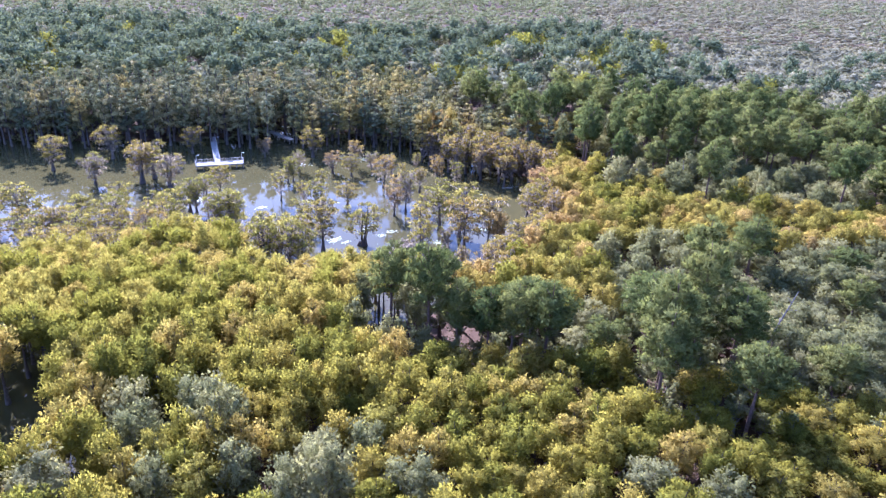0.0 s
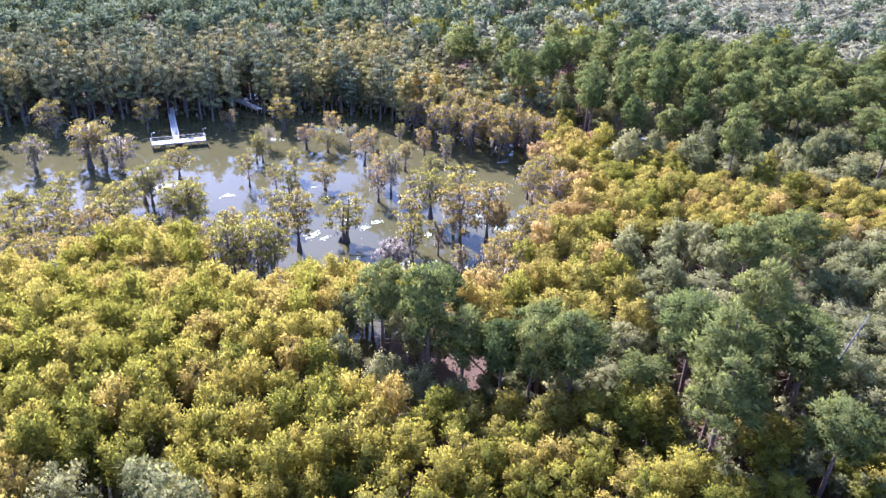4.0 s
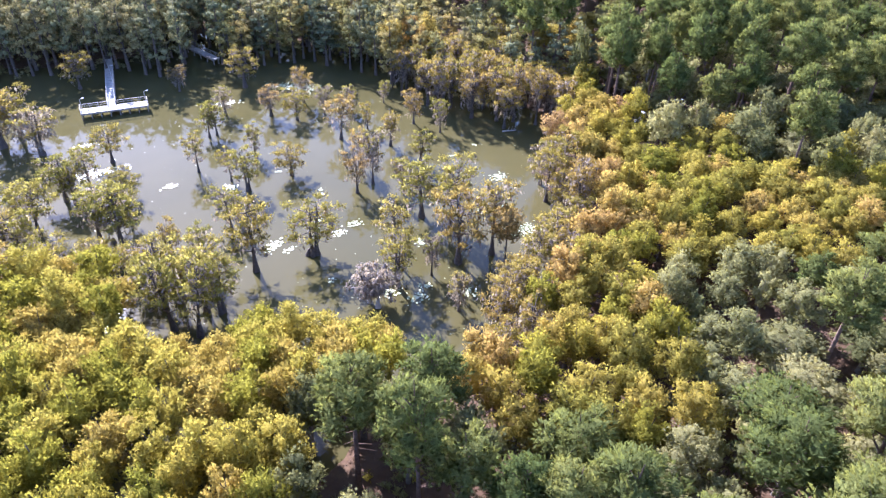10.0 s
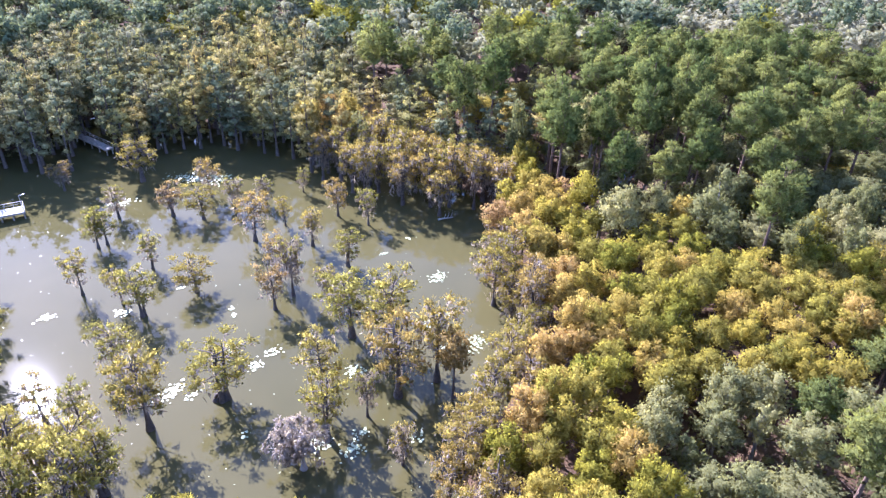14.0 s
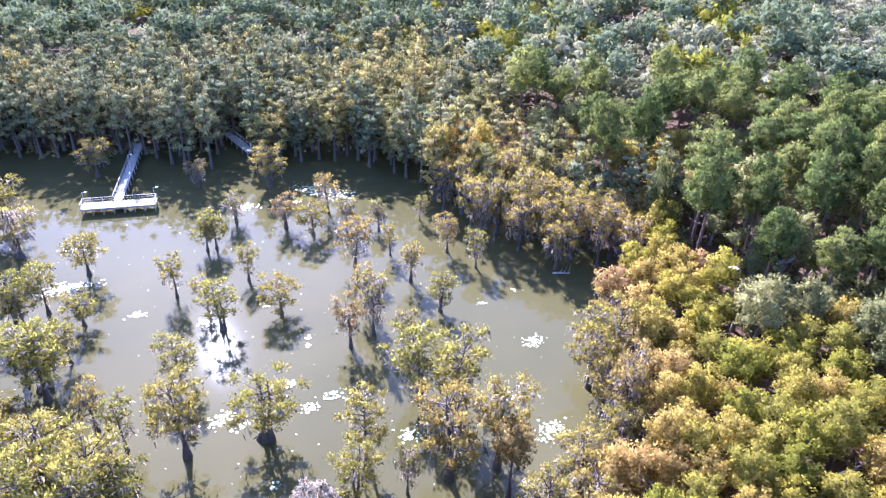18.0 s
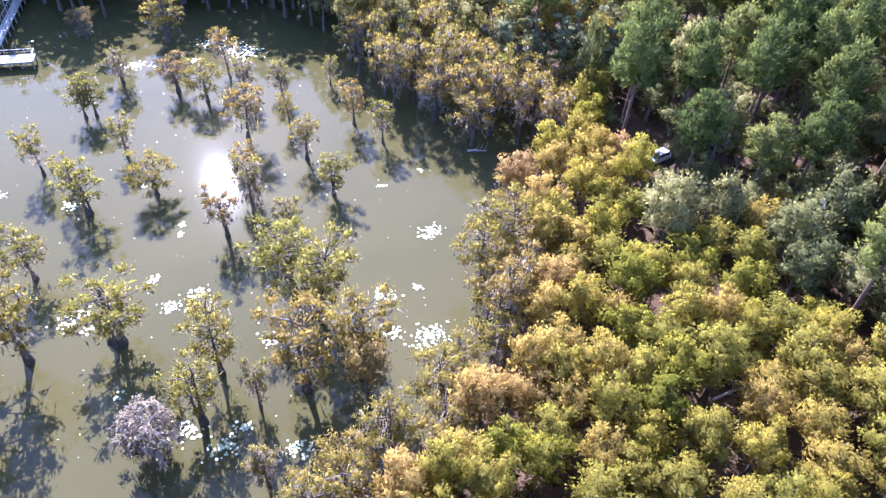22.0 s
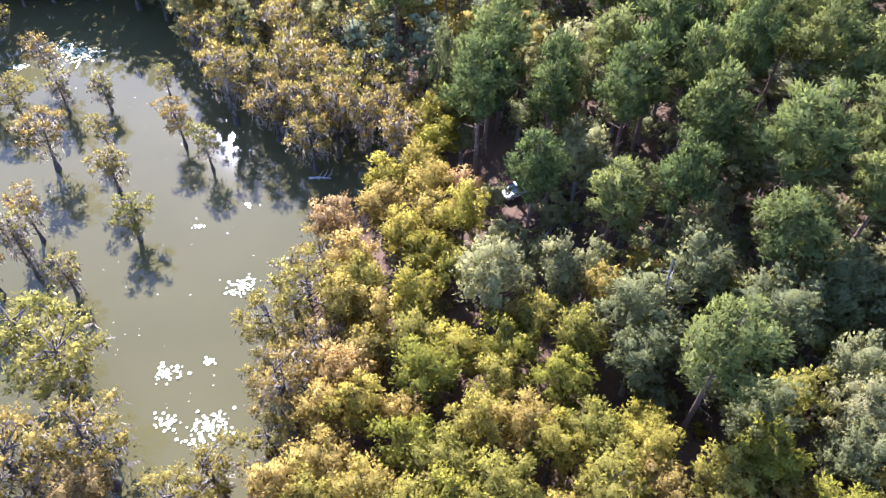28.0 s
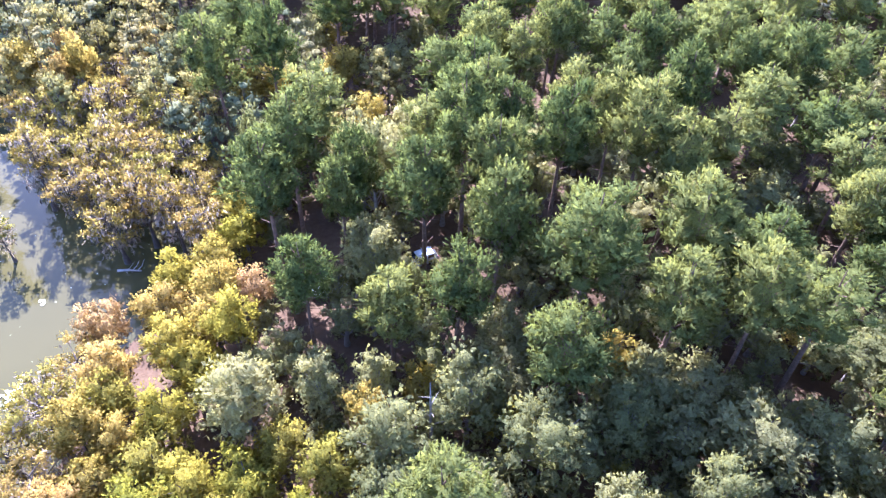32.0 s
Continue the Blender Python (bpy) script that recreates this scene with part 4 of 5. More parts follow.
for x, y, r in ((28.7, 188.8, 3.0), (14.7, 152.2, 2.6)):
    EAST_RUST.plant(rng, x, y, 12.5, r, "rust-orange cypress on the east shore", "cypress", "cypresses on the east shore")
    taken.append((x, y, r))
fill(ZONE_COVE, 2.3, 1200, cove_tree)
fill(ZONE_GOLD, 2.25, 7000, gold_tree)
fill(ZONE_STAND, 2.25, 14000, stand_tree)
fill(ZONE_EDGE, 2.7, 500, edge_tree)
fill(ZONE_FAR_SHORE, 2.3, 10000, far_shore_tree)


def wood_tree(x, y, r):
    south = y < 150
    g = "of the near wood" if south else "of the east wood"
    p = rng.random()
    if p < (0.14 if south else 0.2 if y < 197 else 0.5):
        (FAR_PINES if y > 212 else PINES).plant(rng, x, y, (20 if south else 27) + rng.normal(0, 2.4), r * 1.3, "tall dark-green pine with a bare trunk", "pine", "pines " + g)
    elif p < 0.95:
        (FAR_OAKS if y > 205 else OAKS).plant(rng, x, y, 15 + rng.normal(0, 1.5) + 1.5 * (not south), r * 1.4, "grey-green broad-crowned oak among the pines", "oak", "oaks " + g)
    else:
        GOLD_OAKS.plant(rng, x, y, 13 + rng.normal(0, 1), r, "small yellow-leaved hardwood among darker trees", "tree", "yellow hardwoods")


ZONE_WOOD = [(10, 92), (32, 86), (43, 79), (62, 75), (80, 68), (100, 68), (135, 110), (135, 146), (85, 138), (65, 135), (46, 140), (34, 137), (33, 122), (32, 112), (25, 106), (21, 109), (11, 110), (4, 114), (-2, 119), (-13, 112), (-6, 97)]
ZONE_EAST = [(47, 216), (45, 191), (47, 183), (58, 175), (74, 163), (101, 159), (135, 170), (150, 230), (130, 262), (52, 262), (10, 262), (5, 248), (30, 246), (52, 236)]
fill(ZONE_WOOD, 2.9, 4000, wood_tree)
fill(ZONE_EAST, 3.3, 8000, wood_tree)


def low_tree(x, y, r):
    south = y < 150
    YOUNG_OAKS.plant(rng, x, y, float(ground_height(x, y)) + rng.uniform(6.5, 10), r * 1.6, "low grey-green oak under taller trees", "oak", "oaks of the near wood" if south else "oaks of the east wood")


ZONE_EAST_FRONT = [(36, 225), (45, 191), (47, 183), (58, 175), (74, 163), (101, 159), (112, 166), (112, 225)]
fill(ZONE_WOOD, 1.6, 900, low_tree)
fill(ZONE_EAST_FRONT, 1.6, 900, low_tree)


def understorey(poly, number, gap):
    """Young oaks between the trunks of the taller trees."""
    xs, ys = [p[0] for p in poly], [p[1] for p in poly]
    mine = []
    for _ in range(number * 12):
        x, y = rng.uniform(min(xs), max(xs)), rng.uniform(min(ys), max(ys))
        if len(mine) >= number or not inside(poly, x, y) or any(math.hypot(x - a, y - b) < c * 0.8 for a, b, c in CLEARINGS):
            continue
        if any(math.hypot(x - a, y - b) < gap for a, b in mine) or any(math.hypot(x - a, y - b) < 2.0 for a, b, c in taken):
            continue
        mine.append((x, y))
        YOUNG_OAKS.plant(rng, x, y, float(ground_height(x, y)) + rng.uniform(5.0, 8.5), rng.uniform(2.0, 3.1), "young grey-green oak in the shade of taller trees", "oak", "young oaks under the pines")


understorey([(8, 100), (34, 80), (64, 74), (84, 84), (70, 108), (30, 116), (8, 116)], 110, 2.8)
understorey(ZONE_EAST_FRONT, 110, 3.2)


# ---- far woods ----
def far_pattern(seed, kind, count, leaves, detail, core):
    """A crown of unit size, ragged at the rim."""
    g = np.random.default_rng(seed)
    b = Buffer()
    low, high = (4.0, 5.0) if kind == "pine" else (2.2, 3.2)
    b.heads(g, (0, 0, low), (1, 1, high - low), count, 0.46, 0.8, leaves, (0.2, 0.36), (0.1, 0.2), 0.3, detail, -0.6, (0.45, 0.88), core=core)
    v, f, n = b.arrays()
    return v / (1, 1, high), f, n


def far_woods(name, label, leaf, kind, places, clumps, leaves, core=0):
    if not len(places):
        return
    patterns = [far_pattern(200 + i, kind, clumps, leaves, 1 if clumps > 8 else 0, core) for i in range(6)]
    b = Buffer()
    for i, (x, y, z, r, h) in enumerate(places):
        v, f, n = patterns[i % 6]
        a = i * 1.7
        rot = np.array([[math.cos(a), -math.sin(a), 0], [math.sin(a), math.cos(a), 0], [0, 0, 1]])
        b.add((v * (r, r, h)) @ rot.T + (x, y, z), f, n @ rot.T)
    tagged(new(name, b.mesh(name, leaf)), label, "woods", kind="stuff")


def far_places():
    out = {"pine_near": [], "oak_near": [], "pine_far": [], "oak_far": [], "pale_near": [], "pale_far": [], "olive_near": []}
    y = 232.0
    row = 0
    while y < 930:
        gap = 7.8 if y < 430 else 11.0
        half_l, half_r = 0.68 * y + 20, max(0.68 * y + 20, min((y - 76) * 0.95, 360))
        x = -half_l + (row % 2) * gap / 2
        while x < half_r:
            px, py = x + rng.uniform(-0.6, 0.6) * gap, y + rng.uniform(-0.6, 0.6) * gap
            x += gap * rng.uniform(0.7, 1.3)
            if any(math.hypot(px - a, py - c) < r - 1 for a, c, r in CLEARINGS) or inside(ZONE_EAST, px, py) or inside(ZONE_FAR_SHORE, px, py) or inside(ZONE_COVE, px, py) or inside(ZONE_GOLD, px, py):
                continue
            if py < 305 and shore_distance(px, py) < 3:
                continue
            band = "near" if py < 430 else "far"
            edge = 98 + 0.0 * py if py > 300 else 98 + (300 - py) * 0.85
            p = rng.random()
            pale = px > edge + rng.normal(0, 8)
            if pale:
                kind, top = ("pale", 13) if p < 0.93 else ("pine", 20)
            else:
                clump = noise.noise((px * 0.012, py * 0.012, 3.0))
                if p < 0.55 + 0.4 * clump:
                    kind, top = "pine", 22
                elif p < 0.88:
                    kind, top = "oak", 16
                else:
                    kind, top = ("olive", 17) if band == "near" else ("pale", 16)
            r = gap * (rng.uniform(0.45, 0.75) if kind == "pine" else rng.uniform(0.6, 0.95) if kind != "pale" else rng.uniform(0.75, 1.15))
            out[kind + "_" + band].append((px, py, float(ground_height(px, py)) , r, top + rng.normal(0, 1.2 if kind == "pale" else 2.8)))
        y += gap * 0.9
        row += 1
    return out


FAR = far_places()
def round_places():
    """The same woods go on behind the camera's start and beside its way."""
    out = {"pine": [], "oak": []}
    for gx in range(-170, 240, 8):
        for gy in range(-90, 232, 8):
            px, py = gx + rng.uniform(-3, 3), gy + rng.uniform(-3, 3)
            if shore_distance(px, py) < 4 or any(inside(z, px, py) for z in (ZONE_STAND, ZONE_WOOD, ZONE_EAST, ZONE_GOLD, ZONE_COVE, ZONE_EDGE)):
                continue
            if px < 0.95 * (py - 76) and py > 230:
                continue
            if py > 60 and -105 < px < 112:
                continue
            kind = "pine" if rng.random() < 0.4 else "oak"
            out[kind].append((px, py, float(ground_height(px, py)), rng.uniform(4.2, 6.2), (22 if kind == "pine" else 15) + rng.normal(0, 2)))
    return out


ROUND = round_places()
far_woods("near_pine_wood", "dark-green pine woods round the stand", LEAF_PINE_HAZE, "pine", ROUND["pine"], 6, 8, 0.85)
far_woods("near_hardwood", "grey-green hardwood forest round the stand", LEAF_OAK_HAZE, "oak", ROUND["oak"], 6, 8, 0.85)
far_woods("far_pine_wood", "distant dark-green pine woods", LEAF_PINE_HAZE, "pine", FAR["pine_near"], 10, 11, 0.6)
far_woods("far_hardwood", "distant grey-green hardwood forest", LEAF_OAK_HAZE, "oak", FAR["oak_near"], 10, 11, 0.6)
far_woods("pale_hardwood", "distant pale tan hardwood forest in autumn", LEAF_PALE, "oak", FAR["pale_near"], 10, 11, 0.6)
far_woods("far_cypress_wood", "distant yellowing trees among the pines", LEAF_STAND, "oak", FAR["olive_near"], 10, 11, 0.6)
far_woods("horizon_pine_wood", "farthest dark-green pine woods", LEAF_PINE_HAZE, "pine", FAR["pine_far"], 6, 5)
far_woods("horizon_hardwood", "farthest grey-green hardwood forest", LEAF_OAK_HAZE, "oak", FAR["oak_far"], 6, 5)
far_woods("horizon_pale_wood", "farthest pale tan hardwood forest", LEAF_PALE, "oak", FAR["pale_far"], 6, 5)


def join_rest(kind, keep, label):
    """The trees of a kind past the nearest ones, joined into one object."""
    trees = [o for o in scene.objects if o.parent is None and o.name.split(".")[0] == kind]
    trees.sort(key=lambda o: o.location.y + 0.4 * abs(o.location.x - 20))
    rest = trees[keep:]
    if not rest:
        return
    mats, groups = [], {}
    for tree in rest:
        m = np.array(tree.matrix_basis)
        for p in tree.children:
            me = p.data
            if me.name not in groups:
                v = np.empty(len(me.vertices) * 3); me.vertices.foreach_get("co", v)
                f = np.empty(len(me.loops), np.int32); me.loops.foreach_get("vertex_index", f)
                groups[me.name] = (v.reshape(-1, 3), f.reshape(-1, 3), me.materials[0], [])
            groups[me.name][3].append(m)
    b, index = Buffer(), []
    for v, f, mat, places in groups.values():
        if mat not in mats:
            mats.append(mat)
        for m in places:
            b.add(v @ m[:3, :3].T + m[:3, 3], f, np.zeros((1, 3)))
            index.append(np.full(len(f), mats.index(mat), np.int32))
    me = b.mesh(kind + "_rest", mats[0], normals=False)
    for mat in mats[1:]:
        me.materials.append(mat)
    me.polygons.foreach_set("material_index", np.concatenate(index))
    tagged(new(kind.replace("_tree", "") + "_thicket", me), label, "trees", kind="stuff")
    for tree in rest:
        for p in list(tree.children):
            bpy.data.objects.remove(p)
        bpy.data.objects.remove(tree)


join_rest("cypress_tree", 300, "outer part of the dense yellow-green cypress stand")
join_rest("tall_cypress", 300, "outer part of the olive cypress woods on the far shore")
join_rest("pine_tree", 300, "outer part of the dark-green pine wood")
join_rest("oak_tree", 320, "outer part of the grey-green oak wood")


# ---- the fishing pier ----
def rail_run(parent, a, b, height=1.07, step=1.9, top="top_rail"):
    """A handrail from a to b on the deck: posts, a top rail and a middle rail."""
    a, b = Vector(a), Vector(b)
    length = (b - a).length
    n = max(1, round(length / step))
    turn = math.atan2(b.y - a.y, b.x - a.x)
    post = box_mesh("rail_post", (0.09, 0.09, height), DECK, 0.01, (0, 0, height / 2))
    for i in range(n + 1):
        p = part("rail_post", post, parent)
        p.location, p.rotation_euler = a.lerp(b, i / n), (0, 0, turn)
    for z, name in ((height + 0.02, top), (height * 0.55, "middle_rail")):
        p = part(name, box_mesh(name, (length + 0.1, 0.14 if name == top else 0.05, 0.05), DECK, 0.01), parent)
        p.location, p.rotation_euler = a.lerp(b, 0.5) + Vector((0, 0, z)), (0, 0, turn)


def pile_mesh(height):
    b = Buffer()
    b.tube([(0, 0, -height), (0, 0, -height * 0.5), (0, 0, 0)], [0.15, 0.14, 0.13], 8)
    return b.mesh("support_post", POST, normals=False)


def fishing_pier():
    pier = tagged(new("fishing_pier"), "grey weathered wooden T-shaped fishing pier in the pond", "pier")
    pier.matrix_basis = pose(-75.6, 208.2, 0, 0, 0, 20.0)
    deck_z = 1.5
    head = part("head_deck", box_mesh("head_deck", (14.6, 3.0, 0.14), DECK, 0.02, (7.3, 1.5, deck_z)), pier)
    part("walkway_deck", box_mesh("walkway_deck", (1.8, 30.6, 0.14), DECK, 0.02, (6.7, 18.32, deck_z)), pier)
    for y in (0.12, 2.88):
        part("beam", box_mesh("beam", (14.4, 0.1, 0.28), POST, 0.01, (7.3, y, deck_z - 0.22)), pier)
    pile = pile_mesh(2.8)
    for i in range(8):
        for y in (0.3, 2.7):
            part("support_post", pile, pier).location = (0.25 + i * 2.01, y, deck_z - 0.08)
    for i in range(11):
        for x in (5.95, 7.45):
            part("support_post", pile, pier).location = (x, 5.2 + i * 2.8, deck_z - 0.08)
    z = deck_z + 0.07
    for a, b in (((0.1, 0.1), (14.5, 0.1)), ((0.1, 0.1), (0.1, 2.9)), ((14.5, 0.1), (14.5, 2.9)), ((0.1, 2.9), (5.75, 2.9)), ((7.65, 2.9), (14.5, 2.9)),
                 ((5.85, 3.2), (5.85, 33.4)), ((7.55, 3.2), (7.55, 33.4))):
        rail_run(pier, (*a, z), (*b, z))
    return pier


def foot_bridge():
    bridge = tagged(new("foot_bridge"), "pale wooden footbridge with handrails over the inlet", "bridge")
    bridge.matrix_basis = pose(-62.5, 252.5, 0.2, 0, 0, -45.0)
    part("bridge_deck", box_mesh("bridge_deck", (14.0, 1.9, 0.15), DECK, 0.02, (7.0, 0, 1.4)), bridge)
    for y in (-0.75, 0.75):
        part("girder", box_mesh("girder", (13.8, 0.16, 0.4), POST, 0.02, (7.0, y, 1.12)), bridge)
        rail_run(bridge, (0.1, y * 1.15, 1.48), (13.9, y * 1.15, 1.48))
    pile = pile_mesh(2.6)
    for i in range(5):
        for y in (-0.7, 0.7):
            part("support_post", pile, bridge).location = (0.5 + i * 3.25, y, 0.95)
    return bridge


def lamp_post(x, y, z, height, label):
    lamp = tagged(new("lamp_post"), label, "lamp")
    lamp.matrix_basis = pose(x, y, z, 0, 0, 20)
    b = Buffer()
    b.tube([(0, 0, 0), (0, 0, height * 0.5), (0, 0, height)], [0.06, 0.05, 0.04], 8)
    part("pole", b.mesh("pole", STEEL, normals=False), lamp)
    b = Buffer()
    b.tube([(0, 0, height - 0.15), (0.3, 0, height), (0.75, 0, height + 0.02)], [0.03, 0.03, 0.03], 6)
    part("arm", b.mesh("arm", STEEL, normals=False), lamp)
    part("lamp_head", box_mesh("lamp_head", (0.5, 0.24, 0.14), LAMP_GLASS, 0.05, (0.75, 0, height + 0.05)), lamp, "white lamp head")
    part("base_plate", box_mesh("base_plate", (0.3, 0.3, 0.03), STEEL, 0.005, (0, 0, 0.015)), lamp)
    return lamp


fishing_pier()
foot_bridge()
PIER = pose(-75.6, 208.2, 1.57, 0, 0, 20.0)
for (x, y), h, label in (((14.2, 2.6), 2.6, "short steel lamp post at the end of the pier"), ((0.4, 2.6), 2.6, "short steel lamp post at the end of the pier"),
                         ((7.3, 17.0), 4.2, "tall steel lamp post beside the pier walkway")):
    q = PIER @ Vector((x, y, 0))
    lamp_post(q.x, q.y, q.z, h, label)


# ---- water lilies and floating leaves ----
def lily_patch(x, y, length, width, turn, count, seed):
    g = np.random.default_rng(seed)
    b = Buffer()
    a = np.linspace(0.25, 2 * np.pi - 0.25, 8)
    rim = np.stack([np.cos(a), np.sin(a), np.zeros(8)], 1)
    disc = np.concatenate([np.zeros((1, 3)), rim])
    faces = np.array([(0, i, i + 1) for i in range(1, 8)])
    for i in range(count):
        d = g.normal(0, 0.5, 2)
        px, py = d[0] * length, d[1] * width
        c, s = math.cos(radians(turn)), math.sin(radians(turn))
        r = g.uniform(0.09, 0.24)
        v = disc * r
        tilt = g.normal(0, 0.07, 2)
        v[:, 2] = v[:, 0] * tilt[0] + v[:, 1] * tilt[1] + 0.03 * (np.hypot(v[:, 0], v[:, 1]) / r) ** 3
        t = g.uniform(0, 6.28)
        rot = np.array([[math.cos(t), -math.sin(t), 0], [math.sin(t), math.cos(t), 0], [0, 0, 1]])
        b.add(v @ rot.T + (x + px * c - py * s, y + px * s + py * c, 0.03 + g.uniform(0, 0.03)), faces, np.tile((0, 0, 1.0), (9, 1)))
    tagged(new("lily_pad_patch", b.mesh("lily_pad_patch", PAD, normals=False)), "patch of pale shiny lily pads on the water", "water lilies", kind="stuff")


# x, y, length, width, turn, pads
LILIES = [(-48, 179, 1.7, 1.0, 20, 40), (-64, 184, 5.0, 1.8, 25, 190), (-45, 218, 2.8, 1.3, 20, 70), (-30, 228, 6.5, 2.4, -10, 330), (17, 183, 2.0, 1.4, 30, 70)]
LILIES += [(17, 172, 1.0, 0.5, 0, 12), (8, 192, 1.0, 0.6, 20, 12), (-14, 163, 1.5, 0.9, 40, 34), (-25, 159, 2.4, 1.3, 60, 60), (-11, 166, 1.5, 0.9, 30, 30)]
LILIES += [(1, 160, 1.8, 1.2, 0, 40), (-36, 179, 1.6, 0.9, 10, 36), (-19, 178, 0.5, 0.5, 0, 8), (-18, 176, 0.5, 0.5, 0, 8), (-28, 185, 0.7, 0.5, 0, 9)]
LILIES += [(-22, 158, 1.0, 0.7, 30, 18), (-18, 167, 0.9, 0.6, 50, 16), (13, 170, 1.8, 1.1, 30, 44), (15.5, 164, 1.6, 1.0, 0, 36), (20, 164, 2.6, 1.8, 40, 110)]
LILIES += [(8, 146, 2.0, 1.1, 40, 44), (-4, 146, 2.2, 1.5, 0, 60), (0, 145, 1.8, 1.3, 30, 42), (1.5, 147.5, 1.2, 0.9, 0, 24), (-14, 149, 0.6, 0.5, 0, 9)]
LILIES += [(-35, 222, 1.8, 0.9, 0, 34), (13, 197, 0.6, 0.4, 0, 8), (-70, 196, 2.0, 0.8, 10, 26)]
# First patch: pads put in place of a bright glint on the inlet.
LILIES += [(-58, 266, 3.5, 1.5, 20, 70), (-84, 128, 4.0, 1.6, 20, 90), (-88, 120, 3.5, 2.0, 0, 80)]
LILIES += [(-50, 132, 2.2, 1.4, 30, 60), (-44, 136, 1.8, 1.2, 10, 44)]
for i, row in enumerate(LILIES):
    lily_patch(*row, 300 + i)


def floating_leaves():
    g = np.random.default_rng(77)
    b = Buffer()
    for _ in range(480):
        x, y = g.uniform(-75, 26), g.uniform(136, 222)
        if float(shore_distance(x, y)) > -2:
            continue
        r, t = g.uniform(0.04, 0.13), g.uniform(0, 6.28)
        a = t + np.array([0, 1.7, 3.4, 4.8])
        v = np.stack([x + np.cos(a) * r, y + np.sin(a) * r * 0.7, np.full(4, 0.02)], 1)
        b.add(v, np.array([(0, 1, 2), (0, 2, 3)]), np.tile((0, 0, 1.0), (4, 1)))
    tagged(new("floating_leaves", b.mesh("floating_leaves", PAD, normals=False)), "scattered pale leaves floating on the pond", "leaves", kind="stuff")


floating_leaves()


# ---- stumps, logs and snags ----
def stump(x, y, seed):
    g = np.random.default_rng(seed)
    b = Buffer()
    b.tube([(0, 0, -0.8), (0, 0, 0.1), (0.05, 0, 0.6), (0.1, 0.05, 1.15), (0.1, 0.05, 1.2)], [0.7, 0.55, 0.36, 0.24, 0.02], 9)
    root = tagged(new("cypress_stump"), "dark broken cypress stump standing in the water", "stump")
    root.matrix_basis = pose(x, y, 0, g.uniform(-6, 6), g.uniform(-6, 6), g.uniform(0, 360))
    part("trunk", b.mesh("stump", BARK_CYPRESS, normals=False), root)


for i, (x, y) in enumerate(((-18.6, 156.4), (-52.5, 160.0))):
    stump(x, y, 400 + i)


def fallen_log(x, y, z, length, turn, tilt, label):
    b = Buffer()
    b.tube([(0, 0, 0), (length * 0.4, 0.1, 0.03), (length, -0.1, 0)], [0.2, 0.17, 0.06], 7)
    for i in range(6):
        u = 0.3 + 0.11 * i
        s = 1 if i % 2 else -1
        b.tube([(length * u, 0, 0.05), (length * u + 0.5, 0.5 * s, 0.4), (length * u + 0.8, 1.1 * s, 0.5 + 0.1 * i)], [0.05, 0.035, 0.012], 4)
    root = tagged(new("fallen_log"), label, "log")
    root.matrix_basis = pose(x, y, z, 0, tilt, turn)
    part("trunk", b.mesh("log", BARK_DEAD, normals=False), root)


fallen_log(20, 203.6, 0.08, 3.2, 10, -1, "bleached fallen log lying in the shallow water")
fallen_log(53, 157, float(ground_height(53, 157)) + 0.2, 6.0, 30, -4, "bleached fallen log on the forest floor")


def snag(x, y, length, turn, tilt):
    g = np.random.default_rng(int(x * 7 + y))
    b = Buffer()
    b.tube([(0, 0, -0.3), (0.05, 0, length * 0.5), (0.3, 0.1, length)], [0.24, 0.17, 0.06], 7)
    for i in range(7):
        z, a, q = length * (0.45 + 0.07 * i), i * 2.4, g.uniform(0.8, 1.8)
        b.tube([(0.1, 0, z), (math.cos(a) * q * 0.6, math.sin(a) * q * 0.6, z + 0.4), (math.cos(a) * q, math.sin(a) * q, z + 0.6)], [0.06, 0.04, 0.012], 4)
    root = tagged(new("dead_snag"), "leaning bare dead pine without bark or needles", "dead tree")
    root.matrix_basis = pose(x, y, float(ground_height(x, y)), 0, tilt, turn)
    part("trunk", b.mesh("snag", BARK_OAK, normals=False), root)


snag(52, 96, 17, 20, 22)
snag(66, 178, 13, 100, 8)
snag(35, 124, 11, 200, 14)


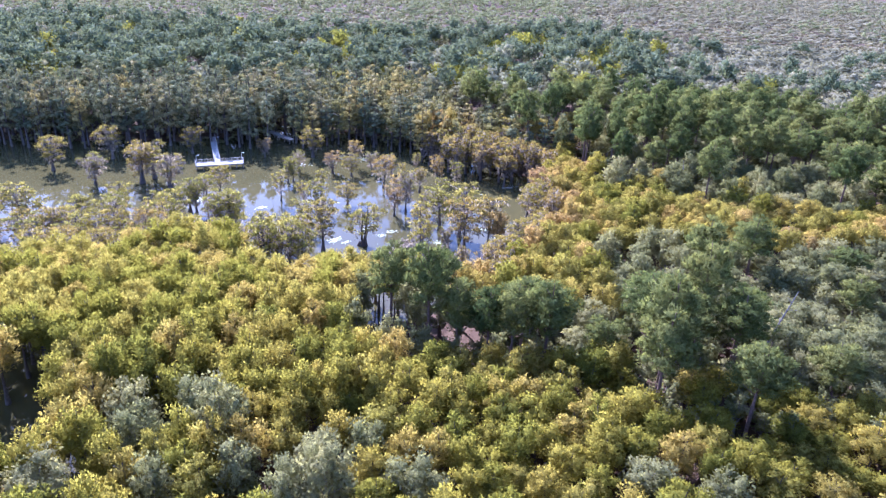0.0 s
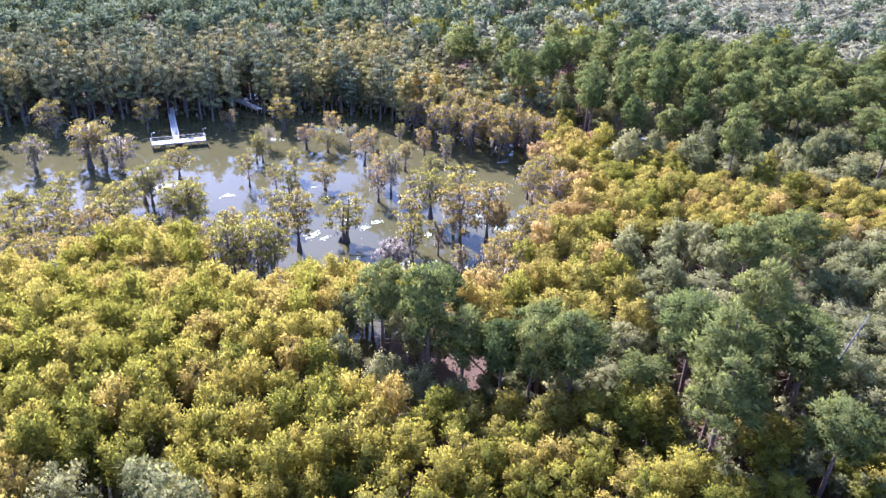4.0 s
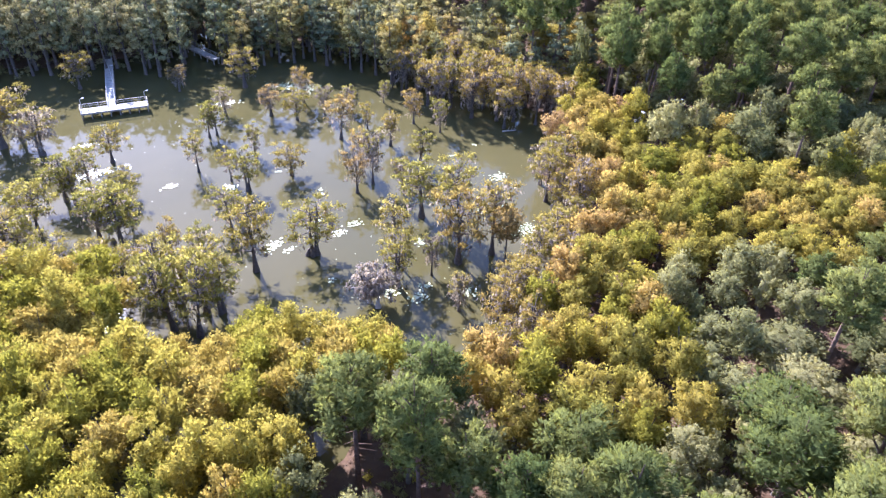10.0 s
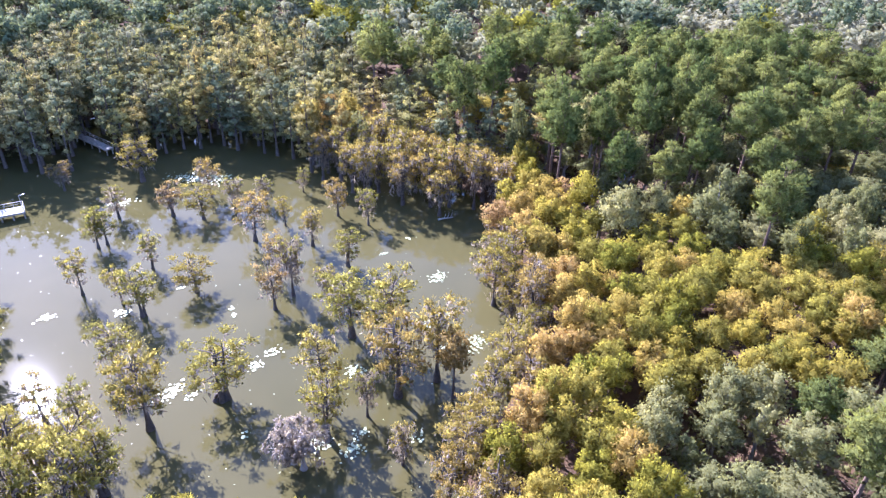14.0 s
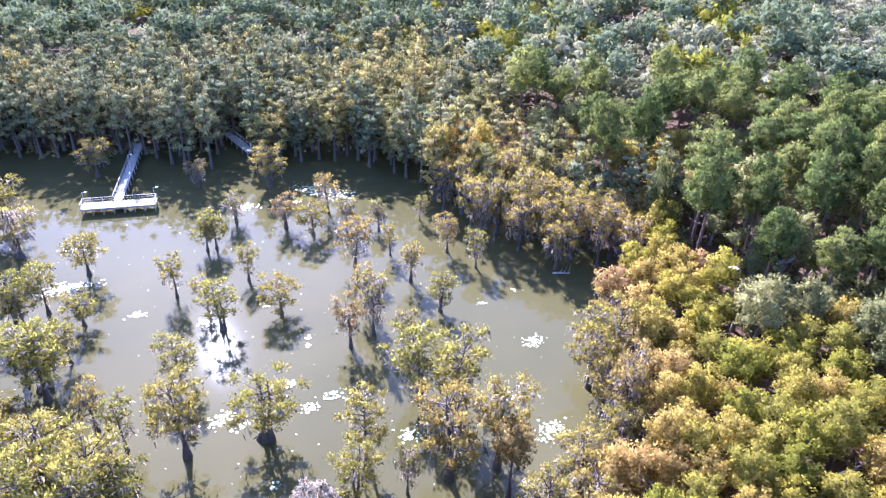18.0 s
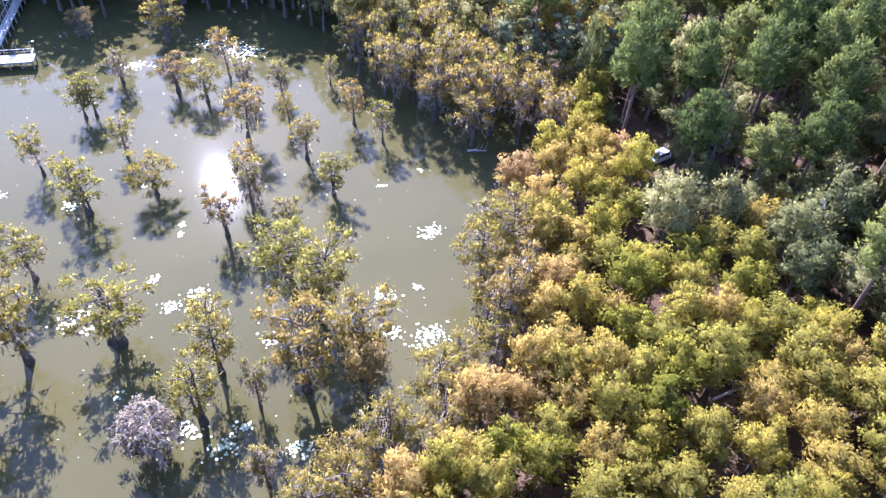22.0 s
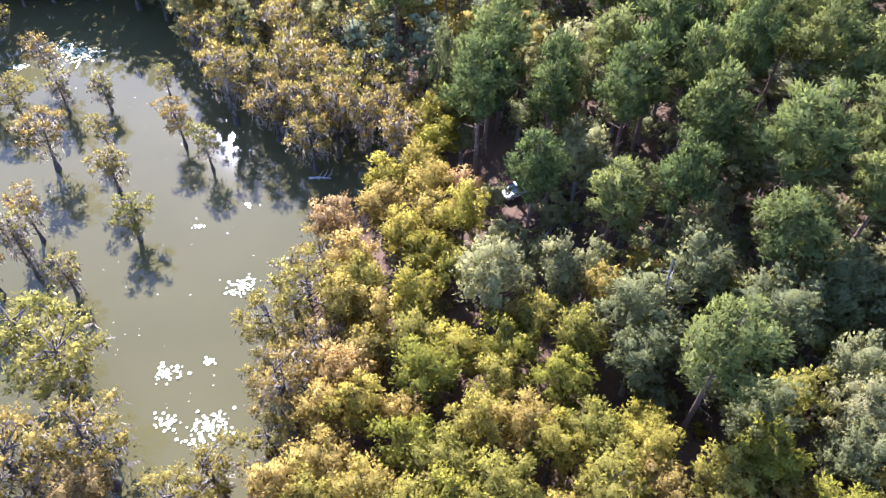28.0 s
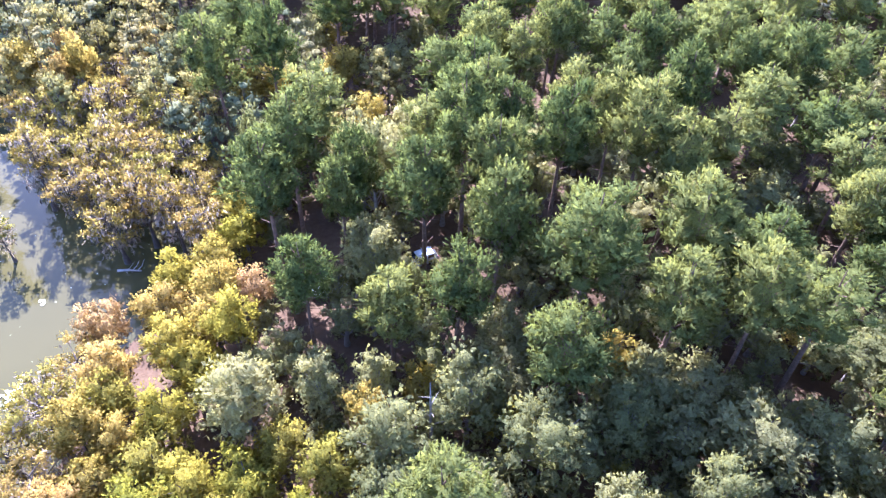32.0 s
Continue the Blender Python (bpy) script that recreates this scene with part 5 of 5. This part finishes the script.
# ---- parked cars ----
def car(x, y, turn, paint, label, length=4.7, width=1.85):
    root = tagged(new("car"), label, "car")
    root.matrix_basis = pose(x, y, float(ground_height(x, y)), 0, 0, turn)

    def loft(name, sections, mat, parent, note=""):
        bm = bmesh.new()
        rings = []
        for px, half, low, high in sections:
            rings.append([bm.verts.new((px, s * half * k, z)) for s, k, z in
                          ((-1, 0.94, low), (-1, 1.0, low * 0.6 + high * 0.4), (-1, 0.9, high), (1, 0.9, high), (1, 1.0, low * 0.6 + high * 0.4), (1, 0.94, low))])
        for p, q in zip(rings, rings[1:]):
            for i in range(6):
                bm.faces.new((p[i], p[(i + 1) % 6], q[(i + 1) % 6], q[i]))
        bm.faces.new(rings[0][::-1])
        bm.faces.new(rings[-1])
        bmesh.ops.recalc_face_normals(bm, faces=bm.faces[:])
        bmesh.ops.bevel(bm, geom=bm.edges[:], offset=0.04, segments=2, affect="EDGES")
        me = bpy.data.meshes.new(name)
        bm.to_mesh(me); bm.free()
        me.materials.append(mat)
        return part(name, me, parent, note)

    h, w = length / 2, width / 2
    body = loft("body", [(-h, w * 0.86, 0.42, 0.92), (-h + 0.25, w, 0.32, 1.02), (-0.4, w, 0.28, 1.04), (h - 1.3, w, 0.28, 1.0), (h - 0.3, w * 0.95, 0.32, 0.9), (h, w * 0.8, 0.45, 0.75)], paint, root)
    cabin = loft("cabin", [(-h + 0.15, w * 0.86, 1.0, 1.08), (-h + 0.55, w * 0.82, 1.0, 1.62), (-0.2, w * 0.84, 1.0, 1.7), (0.45, w * 0.82, 1.0, 1.64), (1.2, w * 0.86, 1.0, 1.05)], paint, root)
    part("windscreen", box_mesh("windscreen", (0.95, width * 0.72, 0.03), GLASS_DARK, 0.01), cabin, "dark tinted windscreen").matrix_basis = pose(0.87, 0, 1.37, 0, 38, 0)
    part("rear_window", box_mesh("rear_window", (0.6, width * 0.7, 0.03), GLASS_DARK, 0.01), cabin).matrix_basis = pose(-h + 0.33, 0, 1.36, 0, -58, 0)
    for s in (-1, 1):
        for px, ln in ((-1.25, 0.85), (-0.25, 0.9), (0.5, 0.45)):
            part("side_window", box_mesh("side_window", (ln, 0.03, 0.4), GLASS_DARK, 0.01), cabin).matrix_basis = pose(px, s * w * 0.845, 1.33, s * 10, 0, 0)
        part("mirror", box_mesh("mirror", (0.16, 0.2, 0.14), PLASTIC, 0.03, (0.85, s * (w + 0.08), 1.08)), root)
        part("headlight", box_mesh("headlight", (0.12, 0.34, 0.14), CLEAR_LENS, 0.03, (h - 0.1, s * w * 0.62, 0.72)), root)
        part("tail_light", box_mesh("tail_light", (0.08, 0.2, 0.3), RED_LENS, 0.02, (-h + 0.04, s * w * 0.72, 0.82)), root)
        for px in (-length * 0.29, length * 0.31):
            b = Buffer()
            b.tube([(0, -0.11, 0), (0, -0.1, 0), (0, 0.1, 0), (0, 0.11, 0)], [0.26, 0.34, 0.34, 0.26], 16)
            wheel = part("wheel", b.mesh("tyre", RUBBER, normals=False), root)
            wheel.location = (px, s * (w - 0.1), 0.34)
            b = Buffer()
            b.tube([(0, -0.115, 0), (0, -0.1, 0), (0, 0.1, 0), (0, 0.115, 0)], [0.01, 0.22, 0.22, 0.01], 12)
            part("rim", b.mesh("rim", STEEL, normals=False), wheel)
    for px, nm in ((h - 0.03, "front_bumper"), (-h + 0.03, "rear_bumper")):
        part(nm, box_mesh(nm, (0.12, width * 0.86, 0.16), PLASTIC, 0.03, (px, 0, 0.48)), root)


car(50.0, 201.3, 220, PAINT_WHITE, "white parked car half hidden under the pines")
car(60.3, 206.8, 215, PAINT_SILVER, "pale silver-blue parked car among the trees")


# ---- undergrowth ----
def undergrowth(name, leaf, count, seed, label, xr=(-10, 130), yr=(80, 262), inland=3):
    g = np.random.default_rng(seed)
    b = Buffer()
    done = 0
    while done < count:
        x, y = g.uniform(*xr), g.uniform(*yr)
        if float(shore_distance(x, y)) < inland or any(math.hypot(x - a, y - c) < r * 0.9 for a, c, r in CLEARINGS):
            continue
        z = max(float(ground_height(x, y)), -0.2)
        k = int(g.integers(2, 4))
        s = g.uniform(0.5, 1.1, (k, 1)) * np.array([[1, 1, 0.8]])
        c = np.array([x, y, z]) + g.normal(0, 0.8, (k, 3)) * (1, 1, 0) + np.stack([np.zeros(k), np.zeros(k), s[:, 2] * 0.8], 1)
        b.cores(g, c, s * 0.7)
        b.sprays(g, c, s, 10, (0.35, 0.7), (0.15, 0.35), 0.4, 0.7)
        done += 1
    tagged(new(name, b.mesh(name, leaf, normals=False)), label, "undergrowth", kind="stuff")


undergrowth("undergrowth", LEAF_OAK, 700, 81, "grey-green undergrowth on the forest floor")
undergrowth("shore_thicket", LEAF_SHORE, 420, 83, "dark low thicket along the far shore", (-150, 10), (232, 275), -6)
undergrowth("yellow_undergrowth", LEAF_YELLOW, 90, 82, "yellowing undergrowth on the forest floor")
